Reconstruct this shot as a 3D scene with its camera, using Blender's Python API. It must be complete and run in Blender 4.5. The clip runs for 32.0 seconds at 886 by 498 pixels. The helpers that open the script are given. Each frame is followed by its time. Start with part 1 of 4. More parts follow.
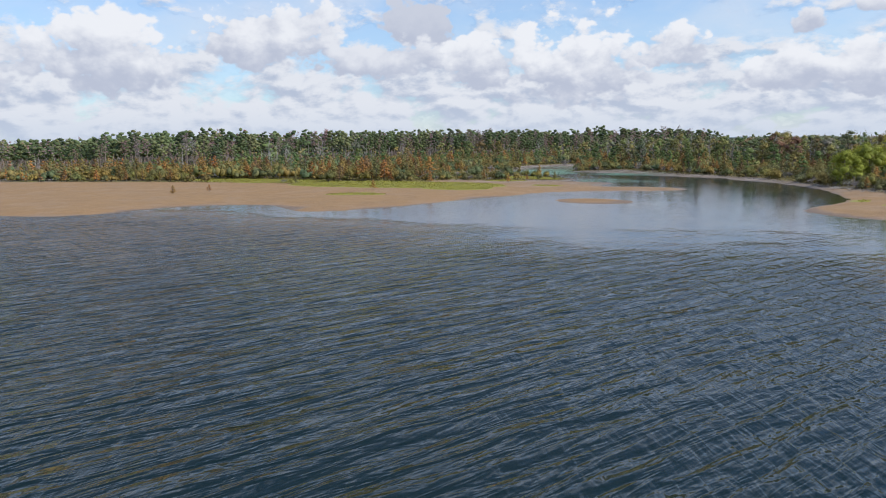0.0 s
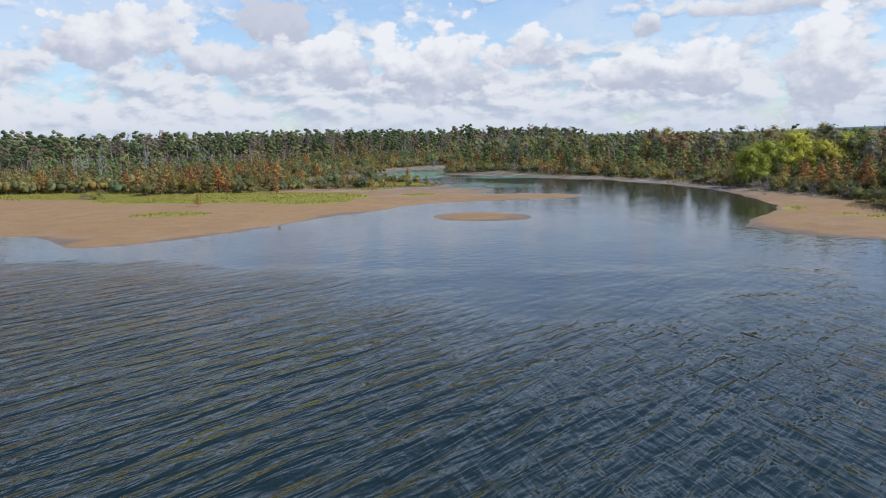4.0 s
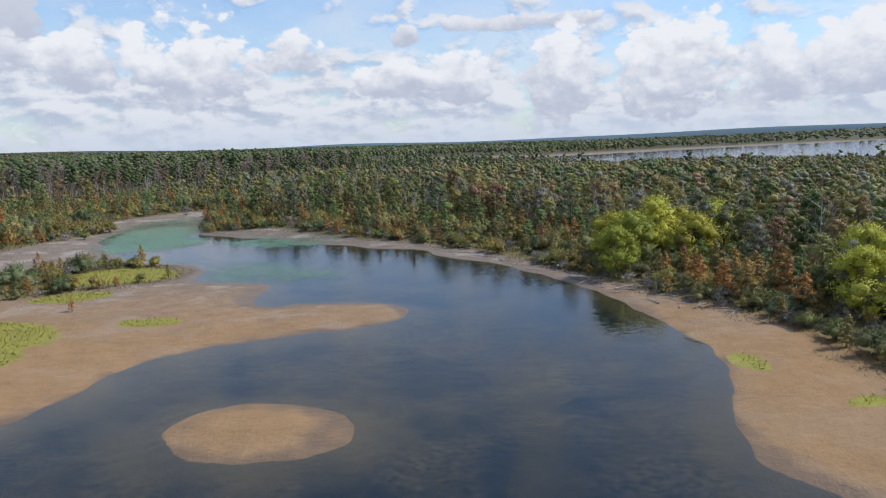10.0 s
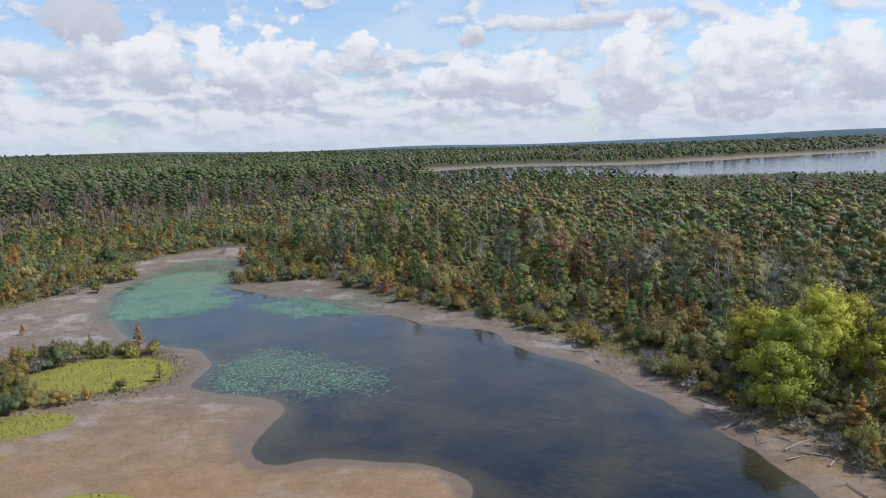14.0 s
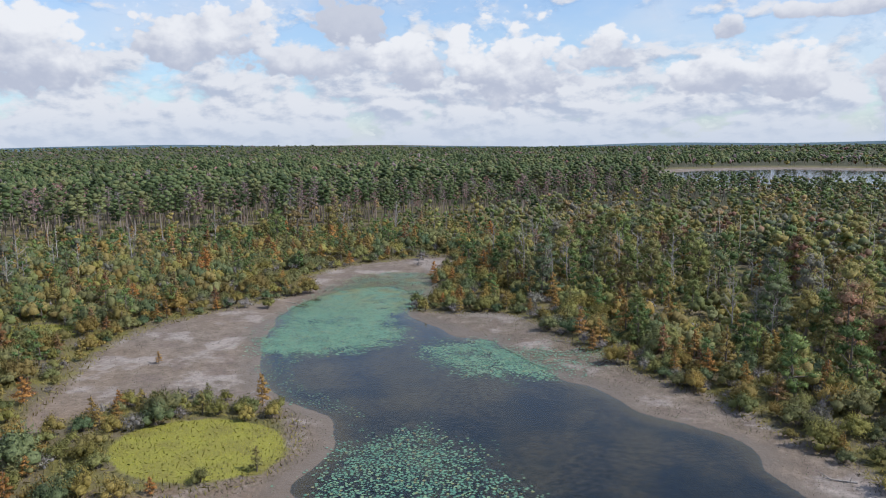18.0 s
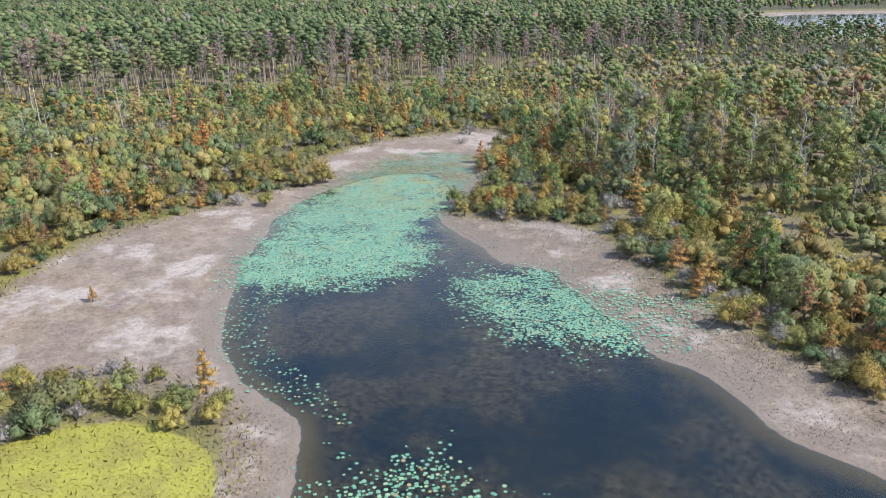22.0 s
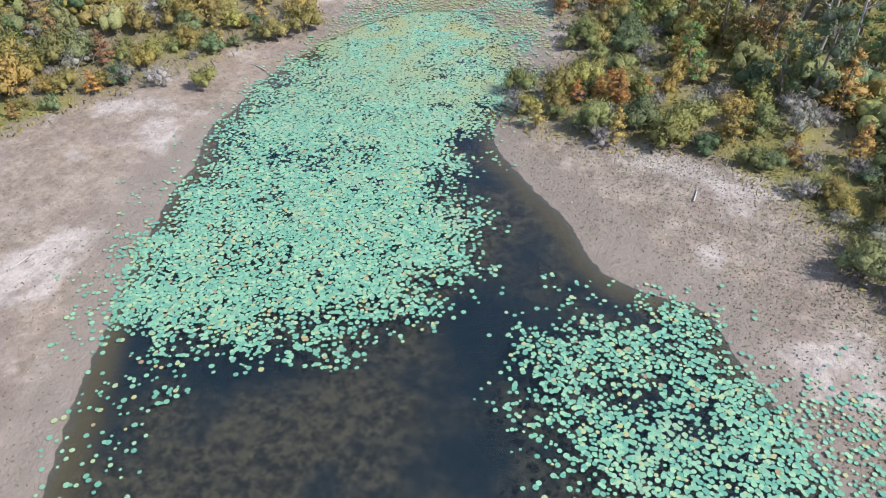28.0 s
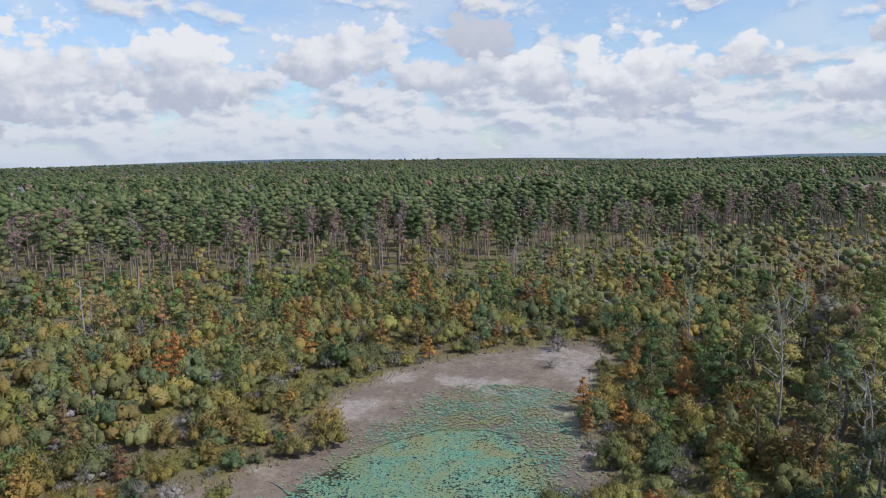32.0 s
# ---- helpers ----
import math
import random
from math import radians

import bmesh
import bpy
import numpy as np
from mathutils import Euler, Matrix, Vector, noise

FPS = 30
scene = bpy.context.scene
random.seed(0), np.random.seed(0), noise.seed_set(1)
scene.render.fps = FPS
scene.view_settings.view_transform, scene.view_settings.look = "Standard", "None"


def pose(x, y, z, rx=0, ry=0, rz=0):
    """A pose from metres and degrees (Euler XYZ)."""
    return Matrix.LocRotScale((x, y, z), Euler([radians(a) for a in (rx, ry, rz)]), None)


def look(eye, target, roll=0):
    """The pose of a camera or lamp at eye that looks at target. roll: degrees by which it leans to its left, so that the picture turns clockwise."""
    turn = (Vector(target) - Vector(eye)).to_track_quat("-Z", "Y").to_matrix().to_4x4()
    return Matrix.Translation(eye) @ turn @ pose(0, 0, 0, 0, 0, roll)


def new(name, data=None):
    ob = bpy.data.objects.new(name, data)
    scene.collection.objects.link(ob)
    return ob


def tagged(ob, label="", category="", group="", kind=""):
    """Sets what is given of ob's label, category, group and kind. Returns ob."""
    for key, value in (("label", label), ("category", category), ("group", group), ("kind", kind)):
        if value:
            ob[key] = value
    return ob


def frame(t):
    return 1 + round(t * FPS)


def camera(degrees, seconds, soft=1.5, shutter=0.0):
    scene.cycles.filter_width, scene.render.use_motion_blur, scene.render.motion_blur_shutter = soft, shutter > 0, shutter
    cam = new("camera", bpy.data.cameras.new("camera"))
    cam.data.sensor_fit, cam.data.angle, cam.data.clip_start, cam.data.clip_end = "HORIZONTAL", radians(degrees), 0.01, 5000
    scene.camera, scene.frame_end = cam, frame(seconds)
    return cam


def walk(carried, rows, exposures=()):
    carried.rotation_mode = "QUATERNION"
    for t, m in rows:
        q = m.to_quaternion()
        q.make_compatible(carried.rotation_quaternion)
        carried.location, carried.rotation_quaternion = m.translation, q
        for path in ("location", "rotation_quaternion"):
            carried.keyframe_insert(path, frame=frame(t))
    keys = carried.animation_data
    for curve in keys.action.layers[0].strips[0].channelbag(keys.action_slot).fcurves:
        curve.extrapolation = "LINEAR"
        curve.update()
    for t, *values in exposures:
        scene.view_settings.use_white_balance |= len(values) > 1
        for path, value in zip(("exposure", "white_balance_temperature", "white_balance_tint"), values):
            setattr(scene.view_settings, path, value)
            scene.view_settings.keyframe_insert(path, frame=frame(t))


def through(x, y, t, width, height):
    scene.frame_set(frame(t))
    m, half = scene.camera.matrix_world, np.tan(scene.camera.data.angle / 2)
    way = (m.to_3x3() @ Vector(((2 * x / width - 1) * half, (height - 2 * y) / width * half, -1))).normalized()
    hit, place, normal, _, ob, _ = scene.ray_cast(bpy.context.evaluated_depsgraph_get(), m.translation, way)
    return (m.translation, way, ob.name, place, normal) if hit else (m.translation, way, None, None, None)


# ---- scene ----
cam = camera(63.0, 32.0, soft=1.05)
PATH = [
    (0.0, (28.73, -93.64, 11.82), (4.68, -50.40, 4.62), -0.74),
    (0.5, (26.61, -89.77, 11.84), (3.55, -45.99, 4.63), -0.72),
    (1.0, (24.52, -85.86, 11.86), (2.21, -41.71, 4.60), -0.70),
    (1.5, (22.61, -81.94, 11.88), (1.36, -37.26, 4.62), -0.65),
    (2.0, (20.96, -78.07, 11.87), (1.01, -32.80, 4.60), -0.83),
    (2.5, (19.55, -74.22, 11.86), (1.01, -28.36, 4.56), -1.02),
    (3.0, (18.18, -70.28, 11.87), (0.55, -24.07, 4.55), -1.20),
    (3.5, (16.68, -66.15, 11.92), (0.29, -19.48, 4.59), -1.41),
    (5.5, (9.73, -48.58, 12.51), (-3.12, -0.83, 5.13), -1.35),
    (6.0, (8.19, -44.29, 13.28), (-1.72, 4.17, 5.99), -1.17),
    (6.5, (6.76, -40.00, 14.43), (-1.57, 8.77, 7.18), -1.27),
    (7.0, (5.52, -35.72, 15.70), (-0.46, 13.39, 8.46), -1.35),
    (7.5, (4.47, -31.38, 16.99), (-0.14, 17.88, 9.74), -1.49),
    (8.0, (3.55, -26.97, 18.27), (0.72, 22.42, 11.01), -1.56),
    (8.5, (2.77, -22.59, 19.58), (1.89, 26.87, 12.30), -1.61),
    (9.0, (2.06, -18.15, 21.00), (1.54, 31.30, 13.62), -1.68),
    (9.5, (1.43, -13.71, 22.23), (0.98, 35.74, 14.90), -1.75),
    (10.0, (0.86, -9.13, 23.50), (0.50, 40.33, 16.17), -1.72),
    (10.5, (0.41, -4.51, 24.78), (0.12, 44.95, 17.45), -1.73),
    (11.0, (0.00, 0.00, 26.05), (-0.20, 49.46, 18.71), -1.69),
    (11.5, (-0.24, 4.45, 27.31), (-0.82, 53.91, 19.99), -1.67),
    (12.0, (-0.47, 8.87, 28.56), (-1.91, 58.30, 21.19), -1.74),
    (12.5, (-0.75, 13.42, 29.74), (-3.00, 62.83, 22.42), -1.70),
    (13.0, (-0.93, 18.01, 30.85), (-5.52, 67.28, 23.65), -1.64),
    (13.5, (-1.01, 22.62, 31.62), (-5.66, 71.89, 24.45), -1.68),
    (15.5, (-1.04, 41.54, 32.79), (-8.70, 90.44, 25.70), -0.63),
    (16.0, (-1.30, 46.18, 32.98), (-11.58, 94.58, 25.82), -0.67),
    (16.5, (-1.73, 50.68, 33.11), (-14.16, 98.59, 25.97), -0.69),
    (17.0, (-2.29, 55.20, 33.25), (-18.10, 102.10, 26.11), -0.74),
    (17.5, (-2.98, 59.79, 33.41), (-21.43, 105.71, 26.26), -0.76),
    (18.0, (-3.90, 64.30, 33.57), (-24.02, 109.51, 26.40), -0.66),
    (18.5, (-5.00, 68.76, 33.70), (-28.09, 112.52, 26.49), -0.62),
    (19.0, (-6.20, 73.21, 33.75), (-29.94, 116.61, 26.52), -0.54),
    (19.5, (-7.65, 77.56, 33.78), (-31.43, 120.94, 26.50), -0.47),
    (20.0, (-9.30, 81.77, 33.75), (-33.01, 124.98, 25.36), -0.44),
    (20.5, (-11.04, 85.92, 33.76), (-34.53, 128.64, 22.65), -0.48),
    (21.0, (-12.77, 90.05, 33.75), (-36.04, 132.24, 20.38), -0.59),
    (21.5, (-14.68, 94.16, 33.79), (-37.60, 135.62, 17.80), -0.74),
    (22.0, (-16.71, 98.32, 33.87), (-39.43, 139.41, 16.68), -0.82),
    (22.5, (-18.90, 102.37, 33.88), (-42.11, 143.17, 16.64), -0.92),
    (23.0, (-20.98, 106.48, 33.88), (-46.06, 146.14, 16.60), -0.95),
    (23.5, (-23.09, 110.51, 33.81), (-48.28, 149.95, 16.22), -0.95),
    (24.0, (-25.23, 114.46, 33.71), (-50.05, 153.02, 13.78), -1.01),
    (24.5, (-27.43, 118.35, 33.65), (-51.22, 154.90, 9.18), -1.07),
    (26.5, (-36.80, 134.29, 33.47), (-57.58, 165.46, 0.35), -1.80),
    (27.0, (-38.80, 137.39, 33.35), (-59.46, 168.66, 0.25), -1.63),
    (27.5, (-40.44, 139.67, 33.22), (-60.99, 171.14, 0.25), -1.40),
    (28.0, (-41.64, 141.19, 33.07), (-62.65, 173.59, 1.31), -1.20),
    (28.5, (-42.44, 142.00, 32.94), (-63.56, 174.53, 1.38), -1.17),
    (29.0, (-42.86, 142.31, 32.86), (-64.53, 175.47, 2.35), -1.21),
    (29.5, (-43.02, 142.36, 32.83), (-65.83, 176.82, 4.68), -1.40),
    (30.0, (-43.05, 142.39, 32.77), (-67.63, 179.13, 9.42), -1.52),
    (30.5, (-43.08, 142.38, 32.65), (-69.07, 181.03, 14.47), -1.46),
    (31.0, (-43.10, 142.41, 32.56), (-70.08, 182.51, 19.76), -1.23),
    (31.5, (-43.13, 142.45, 32.43), (-70.67, 183.36, 24.23), -1.09),
    (32.0, (-43.18, 142.44, 32.24), (-70.88, 183.61, 26.08), -1.00),
]
walk(cam, [(t, look(eye, target, roll)) for t, eye, target, roll in PATH],
     [(t, stops, 6080, 11) for t, stops in ((0, -0.10), (7, -0.12), (13, -0.12), (18, -0.12), (20, -0.20), (21, 0.18), (22, 0.70), (23, 0.86), (24, 0.84), (28, 0.74), (30, 0.66), (31, 0.48), (31.5, 0.08), (32, -0.20))])

# ---- light ----
SUN_AZ, SUN_EL = math.radians(10), math.radians(45)
sun = new("sun", bpy.data.lights.new("sun", "SUN"))
sun.data.energy, sun.data.angle, sun.data.color = 5.0, radians(0.6), (1.0, 0.95, 0.87)
sun.matrix_world = look((900 * math.cos(SUN_AZ), 900 * math.sin(SUN_AZ), 900 * math.tan(SUN_EL)), (0, 0, 0))


class Nodes:
    """A short way to wire node trees."""

    def __init__(self, tree):
        self.tree = tree
        tree.nodes.clear()

    def add(self, kind, values=None):
        node = self.tree.nodes.new(kind)
        for key, value in (values or {}).items():
            if isinstance(value, bpy.types.NodeSocket):
                self.tree.links.new(value, node.inputs[key])
            else:
                node.inputs[key].default_value = value
        return node

    def math(self, op, a, b=0.0, c=0.0, clamp=False):
        node = self.tree.nodes.new("ShaderNodeMath")
        node.operation, node.use_clamp = op, clamp
        for n, value in enumerate((a, b, c)):
            if isinstance(value, bpy.types.NodeSocket):
                self.tree.links.new(value, node.inputs[n])
            else:
                node.inputs[n].default_value = value
        return node.outputs[0]

    def noise(self, vector, scale, detail=4.0, rough=0.5, distort=0.0):
        return self.add("ShaderNodeTexNoise", {"Vector": vector, "Scale": scale, "Detail": detail, "Roughness": rough, "Distortion": distort}).outputs["Fac"]

    def smooth(self, value, low, high):
        node = self.add("ShaderNodeMapRange", {"Value": value, "From Min": low, "From Max": high})
        node.interpolation_type = "SMOOTHSTEP"
        return node.outputs["Result"]

    def named(self, name):
        node = self.tree.nodes.new("ShaderNodeAttribute")
        node.attribute_name = name
        return node.outputs["Fac"]

    def blend(self, fac, a, b, how="MIX"):
        node = self.tree.nodes.new("ShaderNodeMix")
        node.data_type, node.blend_type = "RGBA", how
        for key, value in ((0, fac), (6, a), (7, b)):
            if isinstance(value, bpy.types.NodeSocket):
                self.tree.links.new(value, node.inputs[key])
            else:
                node.inputs[key].default_value = (*value, 1) if isinstance(value, tuple) and len(value) == 3 else value
        return node.outputs[2]


# heaped clouds round the horizon: bearing, base, half width, height (degrees), brightness
CLOUDS = [(-31.0, 8.6, 3.6, 3.0, 0.25), (6.0, 8.7, 9.0, 1.1, 0.8), (-2.8, 8.1, 1.5, 1.6, 0.85), (-66.0, 5.6, 9.0, 6.0, 1.0), (-54.0, 6.0, 8.0, 4.6, 1.0), (-41.5, 7.6, 6.5, 4.6, 0.95),
          (-33.5, 6.2, 6.5, 2.2, 0.75), (-26.0, 5.7, 3.6, 3.2, 1.0), (-19.0, 5.5, 6.8, 5.1, 1.05), (-11.8, 6.6, 3.0, 2.3, 1.0), (30.0, 4.3, 6.0, 4.4, 1.0), (24.3, 3.9, 3.6, 5.0, 1.0),
          (17.4, 4.5, 5.2, 5.6, 1.05), (8.6, 4.4, 4.4, 5.2, 1.0), (1.2, 4.6, 3.6, 3.4, 1.0), (-4.2, 4.6, 4.0, 2.3, 1.0)]


def build_sky():
    world = bpy.data.worlds.new("sky")
    scene.world = world
    world.use_nodes = True
    n = Nodes(world.node_tree)
    way = n.add("ShaderNodeTexCoord").outputs["Generated"]
    xyz = n.add("ShaderNodeSeparateXYZ", {0: way})
    x, y, z = xyz.outputs[0], xyz.outputs[1], xyz.outputs[2]
    sky = n.add("ShaderNodeTexSky")
    sky.sky_type, sky.sun_disc, sky.sun_elevation, sky.sun_rotation = "NISHITA", False, SUN_EL, math.pi / 2 - SUN_AZ
    sky.air_density, sky.dust_density, sky.ozone_density = 1.2, 0.4, 3.0
    blue = n.blend(1.0, sky.outputs[0], (0.80, 0.95, 1.12), "MULTIPLY")
    clear = n.add("ShaderNodeBackground", {"Color": blue, "Strength": 0.15})
    bearing = n.math("MULTIPLY", n.math("ARCTAN2", x, y), 57.2958)
    rise = n.math("MULTIPLY", n.math("ARCSINE", z), 57.2958)

    def puffs(dx, dy, flat, scale, detail):
        """Billowing noise over bearing and height; dx and dy look a little towards the sun."""
        spot = n.add("ShaderNodeCombineXYZ", {0: n.math("ADD", bearing, dx), 1: n.math("MULTIPLY", n.math("ADD", rise, dy), flat), 2: 4.7}).outputs[0]
        return n.noise(spot, scale, detail, 0.56, 0.15), spot

    soft, spot = puffs(0.0, 0.0, 1.35, 0.24, 9.0)
    beyond = puffs(0.7, 0.55, 1.35, 0.24, 5.0)[0]
    heap = n.add("ShaderNodeTexVoronoi", {"Vector": spot, "Scale": 0.62, "Detail": 2.5, "Roughness": 0.55})
    heap.feature = "SMOOTH_F1"
    heap.inputs["Smoothness"].default_value = 0.55
    bulge = n.math("SUBTRACT", 0.60, heap.outputs["Distance"])
    edge = n.math("ADD", n.math("MULTIPLY", n.math("SUBTRACT", soft, 0.5), 2.6), n.math("MULTIPLY", bulge, 0.9))
    relief = n.math("ADD", n.math("MULTIPLY", n.math("SUBTRACT", soft, beyond), 2.6), n.math("MULTIPLY", bulge, 0.5))
    # far rows of flat-based cloud, thinning upwards into open sky
    rows = puffs(0.0, 0.0, 1.9, 0.21, 7.0)[0]
    above = puffs(0.45, 0.45, 1.9, 0.21, 5.0)[0]
    low = n.math("SUBTRACT", 1.0, n.smooth(rise, 3.0, 8.5))
    crowd = n.math("ADD", n.math("MULTIPLY", low, 0.20), n.math("MULTIPLY", n.smooth(rise, 12.0, 17.0), n.math("MULTIPLY", n.math("SUBTRACT", 1.0, n.smooth(rise, 19.0, 32.0)), 0.10)))
    cover = n.smooth(n.math("ADD", rows, crowd), 0.47, 0.64)
    row_lit = n.smooth(n.math("SUBTRACT", rows, above), -0.13, 0.06)
    tone = n.blend(row_lit, (0.60, 0.66, 0.775), (0.96, 0.965, 0.98))
    haze = n.math("SUBTRACT", 1.0, n.smooth(rise, -0.5, 3.6))
    tone = n.blend(n.math("MULTIPLY", haze, 0.8), tone, (0.72, 0.79, 0.89))
    veil = n.math("ADD", n.math("MULTIPLY", n.smooth(puffs(0.0, 0.0, 2.2, 0.07, 5.0)[0], 0.40, 0.66), 0.36), 0.26)
    veil = n.math("MULTIPLY", veil, n.math("SUBTRACT", 1.0, n.math("MULTIPLY", n.smooth(rise, 14.0, 30.0), 0.75)))
    mask = n.math("MAXIMUM", n.math("MAXIMUM", cover, haze), veil)
    tone = n.blend(n.smooth(cover, 0.0, 0.3), (0.90, 0.94, 0.98), tone)
    for at, base, wide, tall, bright in CLOUDS:
        across = n.math("DIVIDE", n.math("SUBTRACT", bearing, at), wide)
        up = n.math("DIVIDE", n.math("SUBTRACT", rise, base), tall)
        drop = n.math("MAXIMUM", up, n.math("MULTIPLY", up, -1.5))
        body = n.math("SUBTRACT", 1.0, n.math("ADD", n.math("MULTIPLY", across, across), n.math("MULTIPLY", drop, drop)))
        here = n.smooth(n.math("ADD", body, n.math("MULTIPLY", edge, 0.8)), 0.0, 0.36)
        lit = n.smooth(n.math("ADD", n.math("MULTIPLY", up, 0.85), n.math("MULTIPLY", relief, 0.75)), -0.60, 0.42)
        face = n.blend(n.math("MULTIPLY", lit, bright, clamp=True), (0.63, 0.665, 0.765), (1.07, 1.06, 1.05))
        tone = n.blend(here, tone, face)
        mask = n.math("MAXIMUM", mask, here)
    clouds = n.add("ShaderNodeBackground", {"Color": tone, "Strength": 0.88})
    mixed = n.add("ShaderNodeMixShader", {0: mask, 1: clear.outputs[0], 2: clouds.outputs[0]})
    n.add("ShaderNodeOutputWorld", {0: mixed.outputs[0]})


build_sky()
# ---- materials ----
def material(name):
    made = bpy.data.materials.new(name)
    made.use_nodes = True
    return made, Nodes(made.node_tree)


def surface(n, color, rough=0.8, bump=None, strength=0.4, distance=0.05, specular=0.3, through=0.0, metal=0.0):
    """Principled surface with optional relief and light passing through thin leaves."""
    values = {"Base Color": color, "Roughness": rough, "Specular IOR Level": specular, "Metallic": metal}
    if bump is not None:
        values["Normal"] = n.add("ShaderNodeBump", {"Height": bump, "Strength": strength, "Distance": distance}).outputs[0]
    shader = n.add("ShaderNodeBsdfPrincipled", values).outputs[0]
    if through:
        glow = n.add("ShaderNodeBsdfTranslucent", {"Color": color}).outputs[0]
        shader = n.add("ShaderNodeMixShader", {0: through, 1: shader, 2: glow}).outputs[0]
    n.add("ShaderNodeOutputMaterial", {0: shader})


def leaf_material(name, tones, rough=0.6, through=0.3):
    """Leaves: the plant's own tint by object, each leaf its own shade by island."""
    made, n = material(name)
    own = n.math("FRACT", n.math("ADD", n.add("ShaderNodeObjectInfo").outputs["Random"], n.named("tint")))
    leaf = n.add("ShaderNodeNewGeometry").outputs["Random Per Island"]
    place = n.add("ShaderNodeNewGeometry").outputs["Position"]
    patch = n.noise(place, 0.35, 2.0)
    pick = n.math("ADD", n.math("MULTIPLY", own, 0.78), n.math("MULTIPLY", n.math("ADD", n.math("MULTIPLY", leaf, 0.25), n.math("MULTIPLY", patch, 0.75)), 0.22))
    ramp = n.add("ShaderNodeValToRGB", {0: pick})
    marks = ramp.color_ramp.elements
    while len(marks) < len(tones):
        marks.new(0.5)
    for k, tone in enumerate(tones):
        marks[k].position, marks[k].color = 0.12 + 0.76 * k / (len(tones) - 1), (*tone, 1)
    shade = n.math("ADD", n.math("ADD", n.math("MULTIPLY", leaf, 0.14), 0.80), n.math("MULTIPLY", n.math("FRACT", n.math("MULTIPLY", own, 7.3)), 0.62))
    sprays = n.noise(place, 4.2, 4.0, 0.7)
    shade = n.math("MULTIPLY", shade, n.math("ADD", n.math("MULTIPLY", n.smooth(sprays, 0.30, 0.70), 0.66), 0.68))
    color = n.blend(1.0, ramp.outputs[0], n.add("ShaderNodeCombineColor", {0: n.math("MULTIPLY", shade, 0.93), 1: n.math("MULTIPLY", shade, 0.96), 2: n.math("MULTIPLY", shade, 1.10)}).outputs[0], "MULTIPLY")
    surface(n, color, rough, sprays, 0.5, 0.14, specular=0.2, through=through)
    return made


def bark_material(name, dark, pale, scale=2.0):
    made, n = material(name)
    place = n.add("ShaderNodeTexCoord").outputs["Object"]
    long = n.add("ShaderNodeMapping", {"Vector": place, "Scale": (3.0, 3.0, 0.6)}).outputs[0]
    grain = n.noise(long, scale * 2, 6.0, 0.65)
    stain = n.noise(place, 0.25, 2.0)
    own = n.add("ShaderNodeObjectInfo").outputs["Random"]
    mix = n.math("ADD", n.math("MULTIPLY", grain, 0.6), n.math("MULTIPLY", n.math("ADD", stain, own), 0.25), clamp=True)
    surface(n, n.blend(mix, dark, pale), 0.9, grain, 0.5, 0.03)
    return made


PINE = leaf_material("pine_needles", [(0.055, 0.077, 0.027), (0.090, 0.121, 0.041), (0.125, 0.151, 0.053), (0.170, 0.169, 0.062)])
DEAD_PINE = leaf_material("dead_needles", [(0.182, 0.143, 0.122), (0.256, 0.172, 0.150), (0.292, 0.143, 0.113), (0.237, 0.221, 0.189)])
BROAD = leaf_material("broad_leaves", [(0.085, 0.127, 0.037), (0.129, 0.171, 0.047), (0.200, 0.208, 0.060), (0.285, 0.218, 0.063), (0.156, 0.164, 0.047), (0.270, 0.172, 0.069), (0.105, 0.150, 0.055), (0.190, 0.165, 0.120), (0.130, 0.160, 0.060), (0.250, 0.130, 0.075)])
WILLOW = leaf_material("willow_leaves", [(0.235, 0.255, 0.030), (0.310, 0.305, 0.036), (0.375, 0.335, 0.038)])
CYPRESS = leaf_material("rust_leaves", [(0.275, 0.140, 0.048), (0.284, 0.173, 0.047), (0.261, 0.198, 0.054), (0.177, 0.173, 0.058), (0.240, 0.120, 0.055)])
OLIVE = leaf_material("olive_leaves", [(0.085, 0.122, 0.050), (0.125, 0.145, 0.056), (0.175, 0.160, 0.058), (0.150, 0.165, 0.050), (0.225, 0.165, 0.050)])
GOLD = leaf_material("golden_leaves", [(0.200, 0.165, 0.046), (0.260, 0.175, 0.044), (0.215, 0.195, 0.046), (0.180, 0.172, 0.052)])
RUST = leaf_material("orange_leaves", [(0.36, 0.155, 0.042), (0.34, 0.18, 0.048), (0.27, 0.185, 0.05)])
GREY = leaf_material("grey_twigs", [(0.165, 0.140, 0.110), (0.200, 0.172, 0.140), (0.150, 0.148, 0.090)], 0.9, 0.1)
GREEN = leaf_material("fresh_leaves", [(0.085, 0.145, 0.043), (0.126, 0.172, 0.050), (0.169, 0.194, 0.050)])
BARK = bark_material("grey_brown_bark", (0.07, 0.055, 0.045), (0.22, 0.185, 0.155))
PALE_BARK = bark_material("weathered_wood", (0.17, 0.15, 0.135), (0.40, 0.37, 0.34))
PINE_BARK = bark_material("pine_bark", (0.11, 0.085, 0.07), (0.36, 0.29, 0.25))


